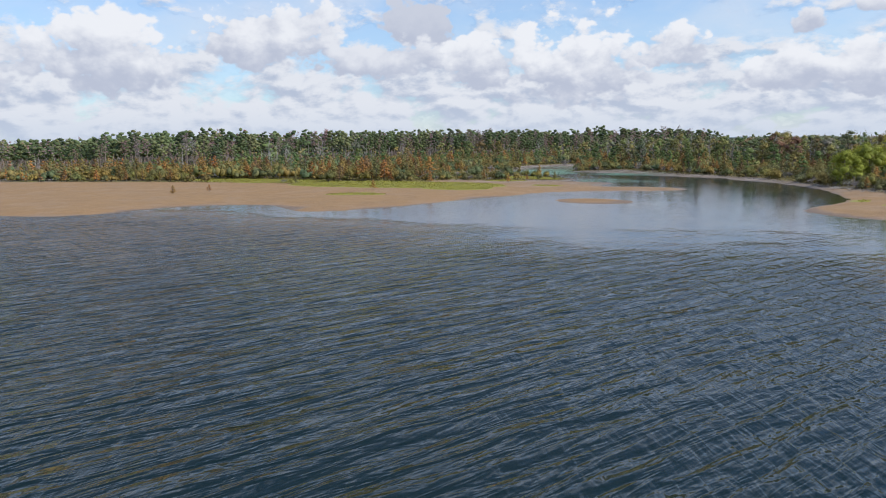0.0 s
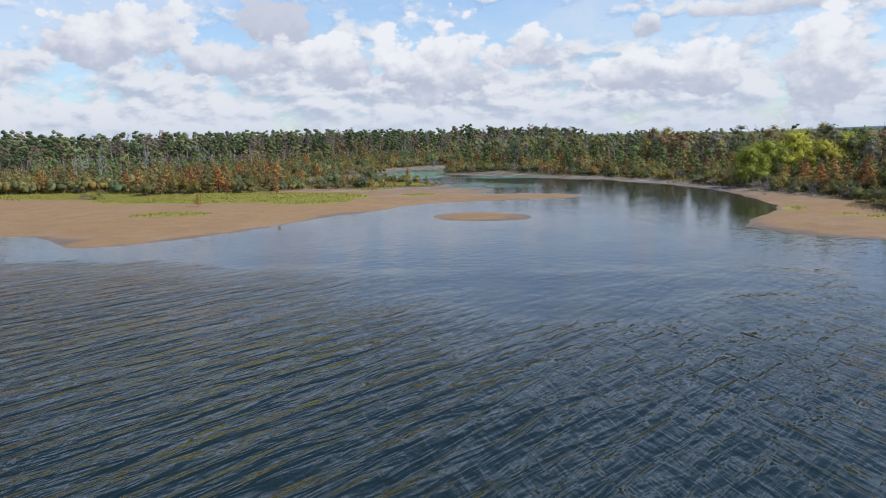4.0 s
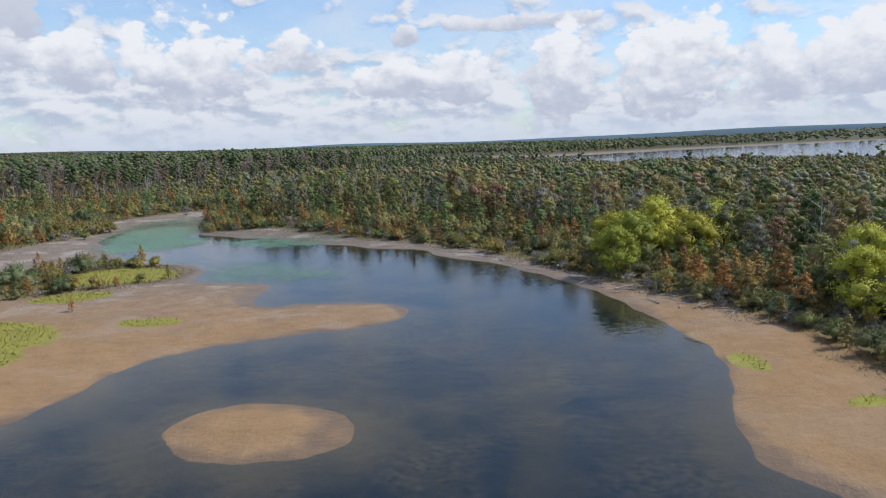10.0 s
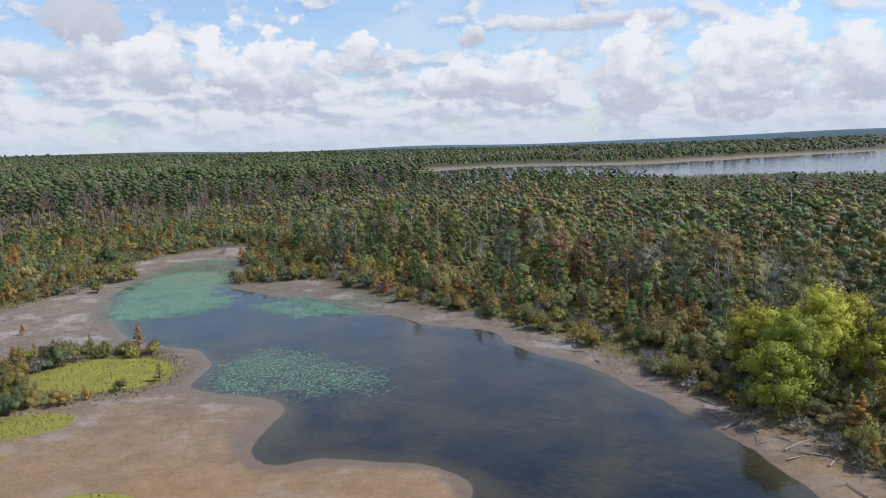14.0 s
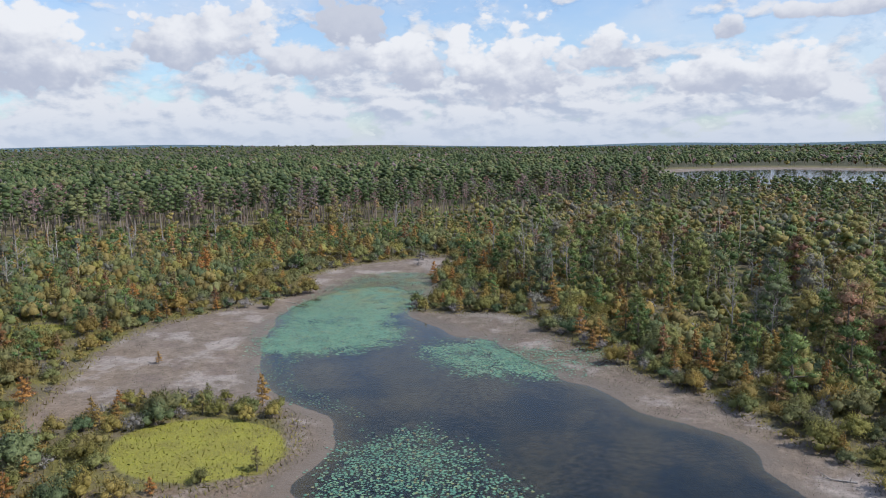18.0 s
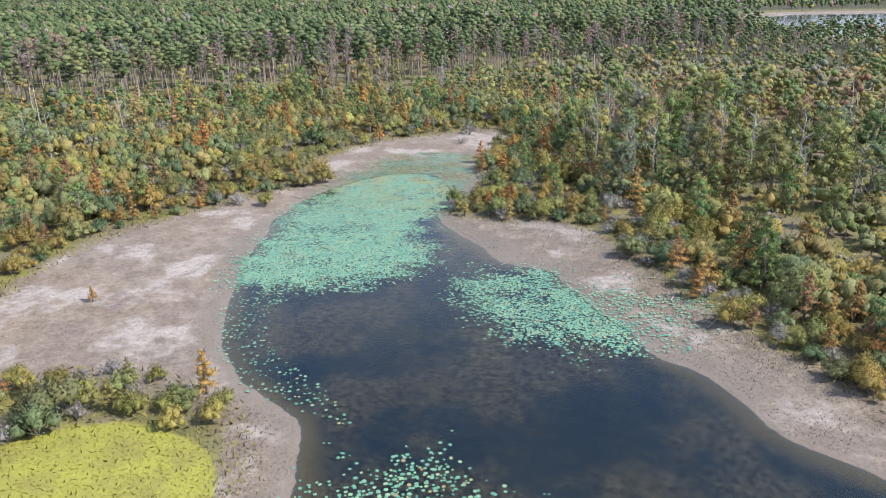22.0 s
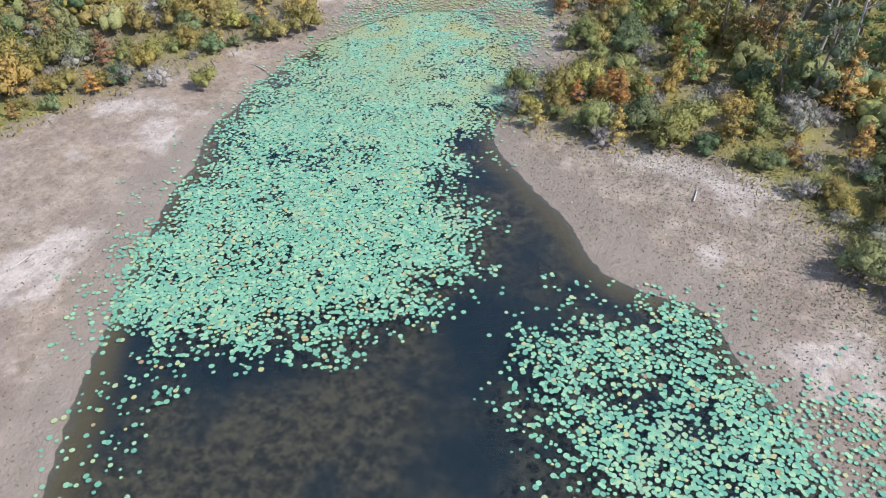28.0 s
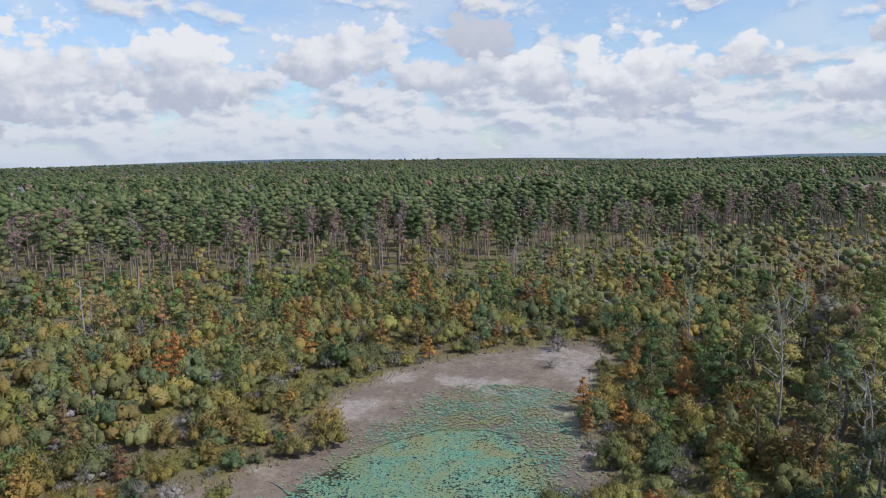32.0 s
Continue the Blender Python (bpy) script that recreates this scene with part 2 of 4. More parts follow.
def ground_material():
    made, n = material("shore_ground")
    place = n.add("ShaderNodeNewGeometry").outputs["Position"]
    shore = n.named("shore")
    veg = n.named("veg")
    lawn = n.named("lawn")
    north = n.smooth(n.add("ShaderNodeSeparateXYZ", {0: place}).outputs[1], 64.0, 140.0)
    wide = n.noise(place, 0.06, 3.0)
    mid = n.noise(place, 0.35, 5.0, 0.6)
    fine = n.noise(place, 3.0, 6.0, 0.7)
    grit = n.noise(place, 14.0, 3.0, 0.6)
    reach = n.noise(place, 0.045, 2.0)
    edge = n.math("ADD", n.math("ADD", shore, n.math("MULTIPLY", n.math("SUBTRACT", reach, 0.5), 11.0)), n.math("MULTIPLY", n.math("SUBTRACT", mid, 0.5), 5.0))
    # dry surfaces
    sand = n.blend(mid, (0.225, 0.128, 0.050), (0.305, 0.180, 0.072))
    silt = n.blend(n.smooth(n.math("ADD", n.math("MULTIPLY", mid, 0.6), n.math("MULTIPLY", fine, 0.4)), 0.33, 0.66), (0.122, 0.096, 0.074), (0.220, 0.178, 0.143))
    dry = n.blend(n.math("ADD", n.math("MULTIPLY", north, 0.75), n.math("MULTIPLY", wide, 0.35), clamp=True), sand, silt)
    pale = n.smooth(n.noise(place, 0.10, 5.0, 0.6), 0.50, 0.60)
    dry = n.blend(n.math("MULTIPLY", pale, n.math("ADD", n.math("MULTIPLY", north, 0.68), 0.10)), dry, (0.305, 0.262, 0.230))
    crust = n.math("ADD", n.math("MULTIPLY", north, 0.7), 0.3)
    dry = n.blend(n.math("MULTIPLY", n.smooth(n.noise(place, 0.16, 4.0, 0.6), 0.5, 0.66), crust), dry, n.blend(north, (0.19, 0.122, 0.066), (0.160, 0.122, 0.098)))
    rough_crust = n.math("ADD", n.math("MULTIPLY", n.math("SUBTRACT", n.noise(place, 1.3, 5.0, 0.7), 0.5), n.math("MULTIPLY", crust, 1.5)), 1.02)
    dry = n.blend(1.0, dry, n.add("ShaderNodeCombineColor", {0: rough_crust, 1: rough_crust, 2: rough_crust}).outputs[0], "MULTIPLY")
    specks = n.smooth(fine, 0.56, 0.70)
    dry = n.blend(n.math("MULTIPLY", specks, n.math("MULTIPLY", crust, 0.5)), dry, (0.17, 0.135, 0.11))
    dry = n.blend(n.math("MULTIPLY", n.smooth(grit, 0.58, 0.75), 0.3), dry, (0.44, 0.39, 0.34))
    cell = n.add("ShaderNodeTexVoronoi", {"Vector": n.add("ShaderNodeVectorMath", {0: place, 1: n.add("ShaderNodeTexNoise", {"Vector": place, "Scale": 0.9, "Detail": 4.0}).outputs["Color"]}).outputs[0],
                                          "Scale": 0.42})
    cell.feature = "DISTANCE_TO_EDGE"
    cell = cell.outputs["Distance"]
    cracks = n.math("MULTIPLY", n.math("SUBTRACT", 1.0, n.smooth(cell, 0.0, 0.014)), n.math("MULTIPLY", north, n.smooth(wide, 0.42, 0.58)))
    dry = n.blend(n.math("MULTIPLY", cracks, 0.05), dry, (0.12, 0.095, 0.08))
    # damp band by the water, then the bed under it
    damp = n.blend(north, n.blend(mid, (0.115, 0.072, 0.040), (0.185, 0.122, 0.073)), n.blend(mid, (0.125, 0.098, 0.074), (0.200, 0.162, 0.130)))
    color = n.blend(n.smooth(n.math("ADD", edge, n.math("MULTIPLY", n.math("SUBTRACT", 1.0, north), 2.2)), 1.8, 4.6), damp, dry)
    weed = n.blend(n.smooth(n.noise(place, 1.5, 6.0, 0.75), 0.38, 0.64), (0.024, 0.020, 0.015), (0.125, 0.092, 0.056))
    # weed patches; light lost in deep water is put into the bed colour offshore
    depth_dark = n.blend(n.smooth(n.noise(place, 0.085, 5.0, 0.6), 0.40, 0.58), (0.010, 0.018, 0.026), weed)
    depth_dark = n.blend(n.smooth(shore, -14.0, -38.0), depth_dark, n.blend(n.smooth(n.noise(place, 0.22, 5.0, 0.65), 0.42, 0.62), (0.008, 0.017, 0.024), (0.034, 0.046, 0.036)))
    bed = n.blend(n.smooth(n.math("ADD", shore, n.math("MULTIPLY", n.math("SUBTRACT", mid, 0.5), n.math("SUBTRACT", 5.0, n.math("MULTIPLY", north, 4.0)))), n.math("ADD", -6.0, n.math("MULTIPLY", north, 3.6)), -0.3), depth_dark, (0.14, 0.094, 0.046))
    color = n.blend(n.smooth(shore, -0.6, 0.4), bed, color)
    # vegetated ground
    turf = n.blend(n.smooth(mid, 0.3, 0.7), (0.095, 0.090, 0.030), (0.190, 0.165, 0.045))
    turf = n.blend(n.smooth(n.noise(place, 0.12, 3.0), 0.42, 0.6), turf, (0.15, 0.122, 0.075))
    turf = n.blend(n.math("MULTIPLY", specks, 0.5), turf, (0.05, 0.05, 0.02))
    color = n.blend(n.smooth(n.math("ADD", veg, n.math("MULTIPLY", n.math("SUBTRACT", mid, 0.5), 6.0)), -0.8, 1.6), color, turf)
    floor = n.blend(mid, (0.035, 0.038, 0.017), (0.08, 0.075, 0.035))
    inland = n.smooth(n.add("ShaderNodeSeparateXYZ", {0: place}).outputs[1], 380.0, 520.0)
    color = n.blend(n.smooth(n.math("ADD", veg, n.math("MULTIPLY", inland, 170.0)), 185.0, 240.0), color, floor)
    green = n.blend(n.smooth(mid, 0.3, 0.7), (0.26, 0.25, 0.042), (0.20, 0.18, 0.042))
    color = n.blend(n.smooth(n.math("ADD", lawn, n.math("MULTIPLY", n.math("SUBTRACT", mid, 0.5), 0.7)), 0.35, 0.55), color, green)
    relief = n.math("ADD", n.math("MULTIPLY", fine, 0.6), n.math("SUBTRACT", n.math("MULTIPLY", mid, 1.5), n.math("MULTIPLY", cracks, 0.06)))
    rough = n.math("ADD", n.math("MULTIPLY", n.smooth(edge, 0.0, 4.0), 0.4), 0.5)
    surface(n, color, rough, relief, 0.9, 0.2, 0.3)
    return made


def water_material():
    """Clear dark water: the bed shows through, the sky lies on top, and ripples grow towards the open lake."""
    made, n = material("lake_water")
    place = n.add("ShaderNodeNewGeometry").outputs["Position"]
    y = n.add("ShaderNodeSeparateXYZ", {0: place}).outputs[1]
    gust = n.noise(place, 0.022, 3.0, 0.55)
    open_lake = n.smooth(n.math("ADD", y, n.math("MULTIPLY", n.math("SUBTRACT", gust, 0.5), 60.0)), 4.0, -26.0)

    def crests(degrees, stretch):
        """The place turned so that crests run along the given bearing."""
        c, s = math.cos(radians(degrees)), math.sin(radians(degrees))
        along = n.add("ShaderNodeVectorMath", {0: place, 1: (c * stretch, s * stretch, 0)})
        across = n.add("ShaderNodeVectorMath", {0: place, 1: (-s, c, 0)})
        along.operation = across.operation = "DOT_PRODUCT"
        return n.add("ShaderNodeCombineXYZ", {0: along.outputs["Value"], 1: across.outputs["Value"]}).outputs[0]

    chop = n.noise(crests(67, 0.22), 0.95, 3.0, 0.52, 0.4)
    cross = n.noise(crests(122, 0.22), 1.2, 3.0, 0.52, 0.4)
    swell = n.noise(crests(60, 0.3), 0.16, 2.0)
    calm = n.noise(place, 0.8, 3.0)
    waves = n.math("ADD", n.math("MULTIPLY", chop, 0.95), n.math("ADD", n.math("MULTIPLY", cross, 0.42), n.math("MULTIPLY", swell, 1.0)))
    height = n.math("ADD", n.math("MULTIPLY", waves, n.math("ADD", n.math("MULTIPLY", open_lake, 0.9), 0.018)), n.math("MULTIPLY", calm, 0.07))
    normal = n.add("ShaderNodeBump", {"Height": height, "Strength": 1.0, "Distance": 0.62}).outputs[0]
    clear = n.add("ShaderNodeBsdfTransparent", {"Color": (0.68, 0.75, 0.75, 1)}).outputs[0]
    murk = n.add("ShaderNodeBsdfDiffuse", {"Color": (0.006, 0.017, 0.018, 1)}).outputs[0]
    body = n.add("ShaderNodeMixShader", {0: n.math("ADD", n.math("MULTIPLY", open_lake, 0.75), 0.07), 1: clear, 2: murk}).outputs[0]
    gloss = n.add("ShaderNodeBsdfGlossy", {"Color": (0.84, 0.885, 0.96, 1), "Roughness": n.math("ADD", n.math("MULTIPLY", open_lake, -0.02), 0.055), "Normal": normal}).outputs[0]
    fresnel = n.add("ShaderNodeFresnel", {"IOR": 1.33, "Normal": normal}).outputs[0]
    n.add("ShaderNodeOutputMaterial", {0: n.add("ShaderNodeMixShader", {0: fresnel, 1: body, 2: gloss}).outputs[0]})
    return made


def pad_material():
    made, n = material("lotus_pad")
    leaf = n.add("ShaderNodeNewGeometry").outputs["Random Per Island"]
    place = n.add("ShaderNodeNewGeometry").outputs["Position"]
    own = n.add("ShaderNodeObjectInfo").outputs["Random"]
    pick = n.math("FRACT", n.math("ADD", leaf, n.math("MULTIPLY", own, 7.0)))
    ramp = n.add("ShaderNodeValToRGB", {0: pick})
    marks = ramp.color_ramp.elements
    for spot, tone in ((0.5, (0.115, 0.245, 0.150)), (0.82, (0.165, 0.305, 0.185)), (0.93, (0.23, 0.31, 0.155)), (0.98, (0.27, 0.25, 0.10))):
        marks.new(spot).color = (*tone, 1)
    marks[0].color, marks[-1].color = (0.075, 0.205, 0.145, 1), (0.20, 0.125, 0.065, 1)
    y = n.add("ShaderNodeSeparateXYZ", {0: place}).outputs[1]
    old = n.math("MULTIPLY", n.smooth(y, 178.0, 212.0), n.smooth(n.noise(place, 0.25, 3.0), 0.38, 0.62))
    color = n.blend(n.math("MULTIPLY", old, 0.9), ramp.outputs[0], n.blend(leaf, (0.16, 0.20, 0.06), (0.26, 0.22, 0.10)))
    tired = n.math("MULTIPLY", n.smooth(n.noise(place, 0.3, 4.0, 0.6), 0.55, 0.7), 0.45)
    color = n.blend(tired, color, (0.22, 0.25, 0.15))
    surface(n, color, 0.42, n.noise(place, 9.0, 2.0), 0.2, 0.03, 0.5)
    return made


def grass_material(name, tones):
    made, n = material(name)
    leaf = n.add("ShaderNodeNewGeometry").outputs["Random Per Island"]
    place = n.add("ShaderNodeNewGeometry").outputs["Position"]
    pick = n.math("ADD", n.math("MULTIPLY", leaf, 0.45), n.math("MULTIPLY", n.noise(place, 0.18, 3.0), 0.55))
    ramp = n.add("ShaderNodeValToRGB", {0: pick})
    marks = ramp.color_ramp.elements
    while len(marks) < len(tones):
        marks.new(0.5)
    for k, tone in enumerate(tones):
        marks[k].position, marks[k].color = 0.2 + 0.6 * k / (len(tones) - 1), (*tone, 1)
    surface(n, ramp.outputs[0], 0.7, specular=0.2, through=0.3)
    return made


GROUND, WATER, PAD = ground_material(), water_material(), pad_material()
GRASS = grass_material("yellow_green_grass", [(0.27, 0.28, 0.042), (0.31, 0.295, 0.048), (0.26, 0.205, 0.055)])
DRY_GRASS = grass_material("dry_sedge", [(0.17, 0.16, 0.05), (0.25, 0.21, 0.06), (0.28, 0.23, 0.10)])
TWIGS = grass_material("dry_twigs", [(0.11, 0.09, 0.065), (0.17, 0.14, 0.10), (0.18, 0.17, 0.075), (0.30, 0.26, 0.22)])
LITTER = grass_material("dead_leaf_litter", [(0.07, 0.052, 0.040), (0.11, 0.085, 0.06), (0.11, 0.15, 0.07), (0.42, 0.37, 0.31)])
# ---- plan of the cove ----
rng = np.random.default_rng(7)
WEST_SHORE = [(-4000, -900), (-900, -200), (-300, -60), (-150, -30), (-105, -20), (-90, -13), (-88, 5), (-80, 15), (-72, 16), (-63, 11), (-57, 8),
              (-51, 12), (-46, 23), (-43, 35), (-41, 47), (-38, 53), (-36, 60), (-35, 67), (-31, 72), (-26, 76), (-18, 79), (-11, 82), (-6, 86),
              (-4.5, 91), (-8, 95), (-13, 97), (-20, 97.5), (-26, 96), (-29.5, 100), (-29.5, 106), (-29, 111), (-33, 115), (-40, 117), (-45, 120),
              (-46, 128), (-49, 134), (-55, 138.5), (-62, 141), (-68, 145), (-73, 151), (-79, 158.5), (-84, 167), (-88, 174), (-92, 183), (-94, 195),
              (-92, 208), (-84, 214)]
EAST_SHORE = [(-76, 208), (-70, 196), (-67, 189), (-61, 185), (-56, 181), (-51, 178), (-46, 178), (-42, 174), (-35, 168), (-30, 163), (-24, 160),
              (-20, 157), (-17, 153), (-9, 151), (-4, 147), (-2, 141), (3, 135), (9, 129), (14, 121), (18, 113), (22, 104), (24.5, 96), (26.5, 86),
              (28.5, 76), (29.5, 68), (29, 62), (27, 56), (24.5, 50), (23, 44), (23.5, 38), (27, 33), (31, 30), (37, 28), (46, 25), (70, 20),
              (130, 8), (300, -40), (900, -200), (4000, -900), (4000, -4500), (-4000, -4500)]
WEST_GREEN = [(-4000, -850), (-900, -120), (-300, 20), (-140, 62), (-99, 66), (-88, 78), (-80, 88), (-77, 100), (-81, 112), (-87, 123), (-95, 136),
              (-103, 149), (-105.5, 164), (-103, 181), (-100, 198), (-108, 212), (-107, 228), (-100, 243), (-87, 255)]
EAST_GREEN = [(-82, 240), (-77, 225), (-70, 211), (-64, 204), (-55, 199), (-44, 193), (-37, 186), (-29, 177), (-21, 170), (-11, 163), (-3, 155),
              (4, 148), (10, 140), (16, 130), (21, 121), (26, 111), (30.5, 101), (35, 92), (39.5, 83), (42, 76), (44, 62), (43, 53), (48, 46),
              (64, 40), (130, 26), (300, -20), (900, -170), (4000, -850), (4000, -4500), (-4000, -4500)]
PINE_FRONT = [(-4000, -500), (-600, 10), (-230, 90), (-200, 132), (-217, 165), (-234, 200), (-227, 226), (-208, 243), (-195, 275), (-153, 292),
              (-136, 313), (-124, 342), (-104, 393), (-65, 424), (60, 470), (400, 520), (1000, 560), (4000, 900), (4500, 4500), (-4500, 4500)]
FAR_LAKE = [(-150, 760), (-110, 700), (-40, 640), (20, 625), (110, 650), (230, 660), (420, 560), (900, 430), (2600, 300), (4000, 900), (3600, 1900), (1800, 1900),
            (900, 1500), (420, 1180), (240, 1010), (120, 960), (20, 1000), (-60, 940), (-120, 860)]
PAD_UPPER = [(-80, 158), (-87, 172), (-93, 190), (-96, 205), (-97, 222), (-91, 237), (-83, 239), (-78, 226), (-72, 212), (-69, 198), (-69, 188),
             (-68, 182), (-63, 178), (-61, 170), (-66, 163), (-74, 157)]
PAD_EAST = [(-52, 166), (-53, 174), (-47, 178), (-43, 176), (-34, 177), (-26, 176), (-27, 168), (-30, 163), (-33, 161), (-39, 160), (-46, 162)]
PAD_LOWER = [(-43, 118), (-46, 132), (-39, 138), (-27, 131), (-19, 122), (-24, 116), (-33, 117)]


def rounded(points, steps=5):
    """A closed curve through the points (Catmull-Rom)."""
    p = np.array(points, float)
    a, b, c, d = np.roll(p, 1, 0), p, np.roll(p, -1, 0), np.roll(p, -2, 0)
    out = []
    for t in np.arange(steps) / steps:
        out.append(0.5 * (2 * b + (c - a) * t + (2 * a - 5 * b + 4 * c - d) * t**2 + (3 * b - a - 3 * c + d) * t**3))
    return np.stack(out, 1).reshape(-1, 2)


def depth_in(xy, loop):
    """Signed distance of places to a closed curve: positive inside."""
    xy = np.asarray(xy, float).reshape(-1, 2)
    near, inside = np.full(len(xy), 1e18), np.zeros(len(xy), bool)
    for a, b in zip(loop, np.roll(loop, -1, 0)):
        e = b - a
        t = np.clip(((xy - a) @ e) / (e @ e + 1e-12), 0, 1)
        near = np.minimum(near, ((xy - a - t[:, None] * e) ** 2).sum(1))
        if a[1] != b[1]:
            cross = (a[1] > xy[:, 1]) != (b[1] > xy[:, 1])
            inside ^= cross & (xy[:, 0] < e[0] * (xy[:, 1] - a[1]) / e[1] + a[0])
    return np.where(inside, 1, -1) * np.sqrt(near)


LAKE = rounded(WEST_SHORE + EAST_SHORE, 4)
BARE = rounded(WEST_GREEN + EAST_GREEN, 3)
PINES = rounded(PINE_FRONT, 2)
FAR = rounded(FAR_LAKE, 2)


def spread(inner_low, inner_high, step, low, high, growth=1.13):
    """Grid lines: even in the middle, wider and wider outside."""
    mid = list(np.arange(inner_low, inner_high + step / 2, step))
    gap, a, b = step, [mid[0]], [mid[-1]]
    while a[-1] > low or b[-1] < high:
        gap = min(gap * growth, 160)
        if a[-1] > low:
            a.append(a[-1] - gap)
        if b[-1] < high:
            b.append(b[-1] + gap)
    return np.array(a[:0:-1] + mid + b[1:])


GRID_X, GRID_Y = spread(-122, 58, 1.05, -4700, 4700), spread(-20, 262, 1.05, -900, 4800)


class Field:
    """A function of the plan, worked out once on the grid lines and read between them."""

    def __init__(self, function):
        x, y = np.meshgrid(GRID_X, GRID_Y)
        self.values = function(np.stack([x.ravel(), y.ravel()], 1)).reshape(x.shape)

    def __call__(self, xy):
        x, y = np.asarray(xy, float).reshape(-1, 2).T
        i = np.clip(np.searchsorted(GRID_X, x) - 1, 0, len(GRID_X) - 2)
        j = np.clip(np.searchsorted(GRID_Y, y) - 1, 0, len(GRID_Y) - 2)
        u = np.clip((x - GRID_X[i]) / (GRID_X[i + 1] - GRID_X[i]), 0, 1)
        v = np.clip((y - GRID_Y[j]) / (GRID_Y[j + 1] - GRID_Y[j]), 0, 1)
        f = self.values
        return (f[j, i] * (1 - u) + f[j, i + 1] * u) * (1 - v) + (f[j + 1, i] * (1 - u) + f[j + 1, i + 1] * u) * v


def ripple(x, y, size, seed=0.0):
    """Smooth value noise from a few turned waves, about -1 to 1."""
    total = 0
    for k in range(5):
        a = 2.4 * k + seed
        total = total + np.sin((x * math.cos(a) + y * math.sin(a)) * (1 + 0.37 * k) / size + 1.7 * k * k + seed)
    return total / 3.2


def shore_plan(xy):
    """How far land lies from the water's edge: positive on land, negative in the water."""
    xy = np.asarray(xy, float).reshape(-1, 2)
    d = -np.maximum(depth_in(xy, LAKE), depth_in(xy, FAR))
    dx, dy = xy[:, 0] + 15.5, xy[:, 1] - 48.5
    u, v = dx * 0.97 - dy * 0.22, dx * 0.22 + dy * 0.97
    isle = (1 - np.sqrt((u / 8.2) ** 2 + (v / 6.4) ** 2)) * 6.5
    wob = ripple(xy[:, 0], xy[:, 1], 2.2) * 0.45 * np.exp(-np.abs(d) / 12)
    return np.maximum(d + wob, isle + ripple(xy[:, 0], xy[:, 1], 1.6) * 0.3)


def bare_plan(xy):
    """How far a place lies into the vegetated ground (negative on bare shore and water)."""
    xy = np.asarray(xy, float).reshape(-1, 2)
    v = -depth_in(xy, BARE)
    blob = (1 - np.sqrt(((xy[:, 0] + 65) / 14.5) ** 2 + ((xy[:, 1] - 123) / 13.0) ** 2)) * 11
    blob = np.maximum(blob, (1 - np.sqrt(((xy[:, 0] + 63) / 10.0) ** 2 + ((xy[:, 1] - 199) / 6.0) ** 2)) * 6)
    blob = np.maximum(blob, (1 - np.sqrt(((xy[:, 0] + 75) / 13.0) ** 2 + ((xy[:, 1] - 110) / 8.5) ** 2)) * 9)
    far = -(depth_in(xy, FAR) + np.where(xy[:, 1] > 820, 45, 12))
    return np.minimum(np.maximum(v, blob), far)


shore_depth = Field(shore_plan)
bare_depth = Field(bare_plan)
pine_depth = Field(lambda xy: depth_in(xy, PINES))
lake_gap = Field(lambda xy: -depth_in(xy, FAR))


def lawn_cover(xy):
    """1 where the bright grass grows."""
    x, y = np.asarray(xy, float).reshape(-1, 2).T

    def oval(cx, cy, a, b, turn=0.0):
        c, s = math.cos(turn), math.sin(turn)
        u, v = (x - cx) * c + (y - cy) * s, -(x - cx) * s + (y - cy) * c
        return 1 - np.sqrt((u / a) ** 2 + (v / b) ** 2)

    cover = oval(-78, 72, 30, 13.5, 0.25)
    for spot in ((-59.8, 122.6, 9.6, 8.2, 0.2), (-39.5, 85.5, 4.2, 2.2, 0.1), (-57, 68, 9, 8, 0.6), (-128, 72, 26, 8, 0.1), (-68, 40, 7, 3, 0.3), (-59, 103, 6, 4, 0.4),
                 (36.5, 50, 2.2, 1.3, 0.3), (43, 47, 5.5, 2.0, 0.2), (31.5, 63, 1.6, 3.2, 0.2), (-122, 148, 9, 6, 0.5), (163, 208, 105, 24, 0.95), (-104, 330, 14, 6, 0.5)):
        cover = np.maximum(cover, oval(*spot))
    return np.clip(cover * 2.2 + 0.5, 0, 1)


def height_plan(xy):
    xy = np.asarray(xy, float).reshape(-1, 2)
    x, y = xy.T
    d, v = shore_depth(xy), bare_depth(xy)
    land = 0.85 * (1 - np.exp(-np.maximum(d, 0) / 13)) + 0.006 * np.clip(d, 0, 150) + 0.05 * ripple(x, y, 3.1, 1.0) * np.clip(d / 4, 0, 1)
    land = land + 0.3 * (1 - np.exp(-np.maximum(v, 0) / 8)) + 0.5 * ripple(x, y, 40.0, 2.0) * np.clip(v / 60, 0, 1)
    bed = -1.3 * (1 - np.exp(np.minimum(d, 0) / 9)) - 1.5 * (1 - np.exp(np.minimum(d + 30, 0) / 60))
    h = np.where(d > 0, np.maximum(land, 0.03 * np.minimum(d, 1)), bed)
    # low hills far off
    far = np.hypot(x, y)
    hills = np.clip((far - 1900) / 2200, 0, 1) ** 1.5 * (2 + 2 * ripple(x, y, 520.0, 0.4) + 30 * np.exp(-((x + 2600) / 900) ** 2) + 24 * np.exp(-((x - 2300) / 800) ** 2))
    return h + np.where(d > 40, np.maximum(hills, 0), 0)


land_height = Field(height_plan)


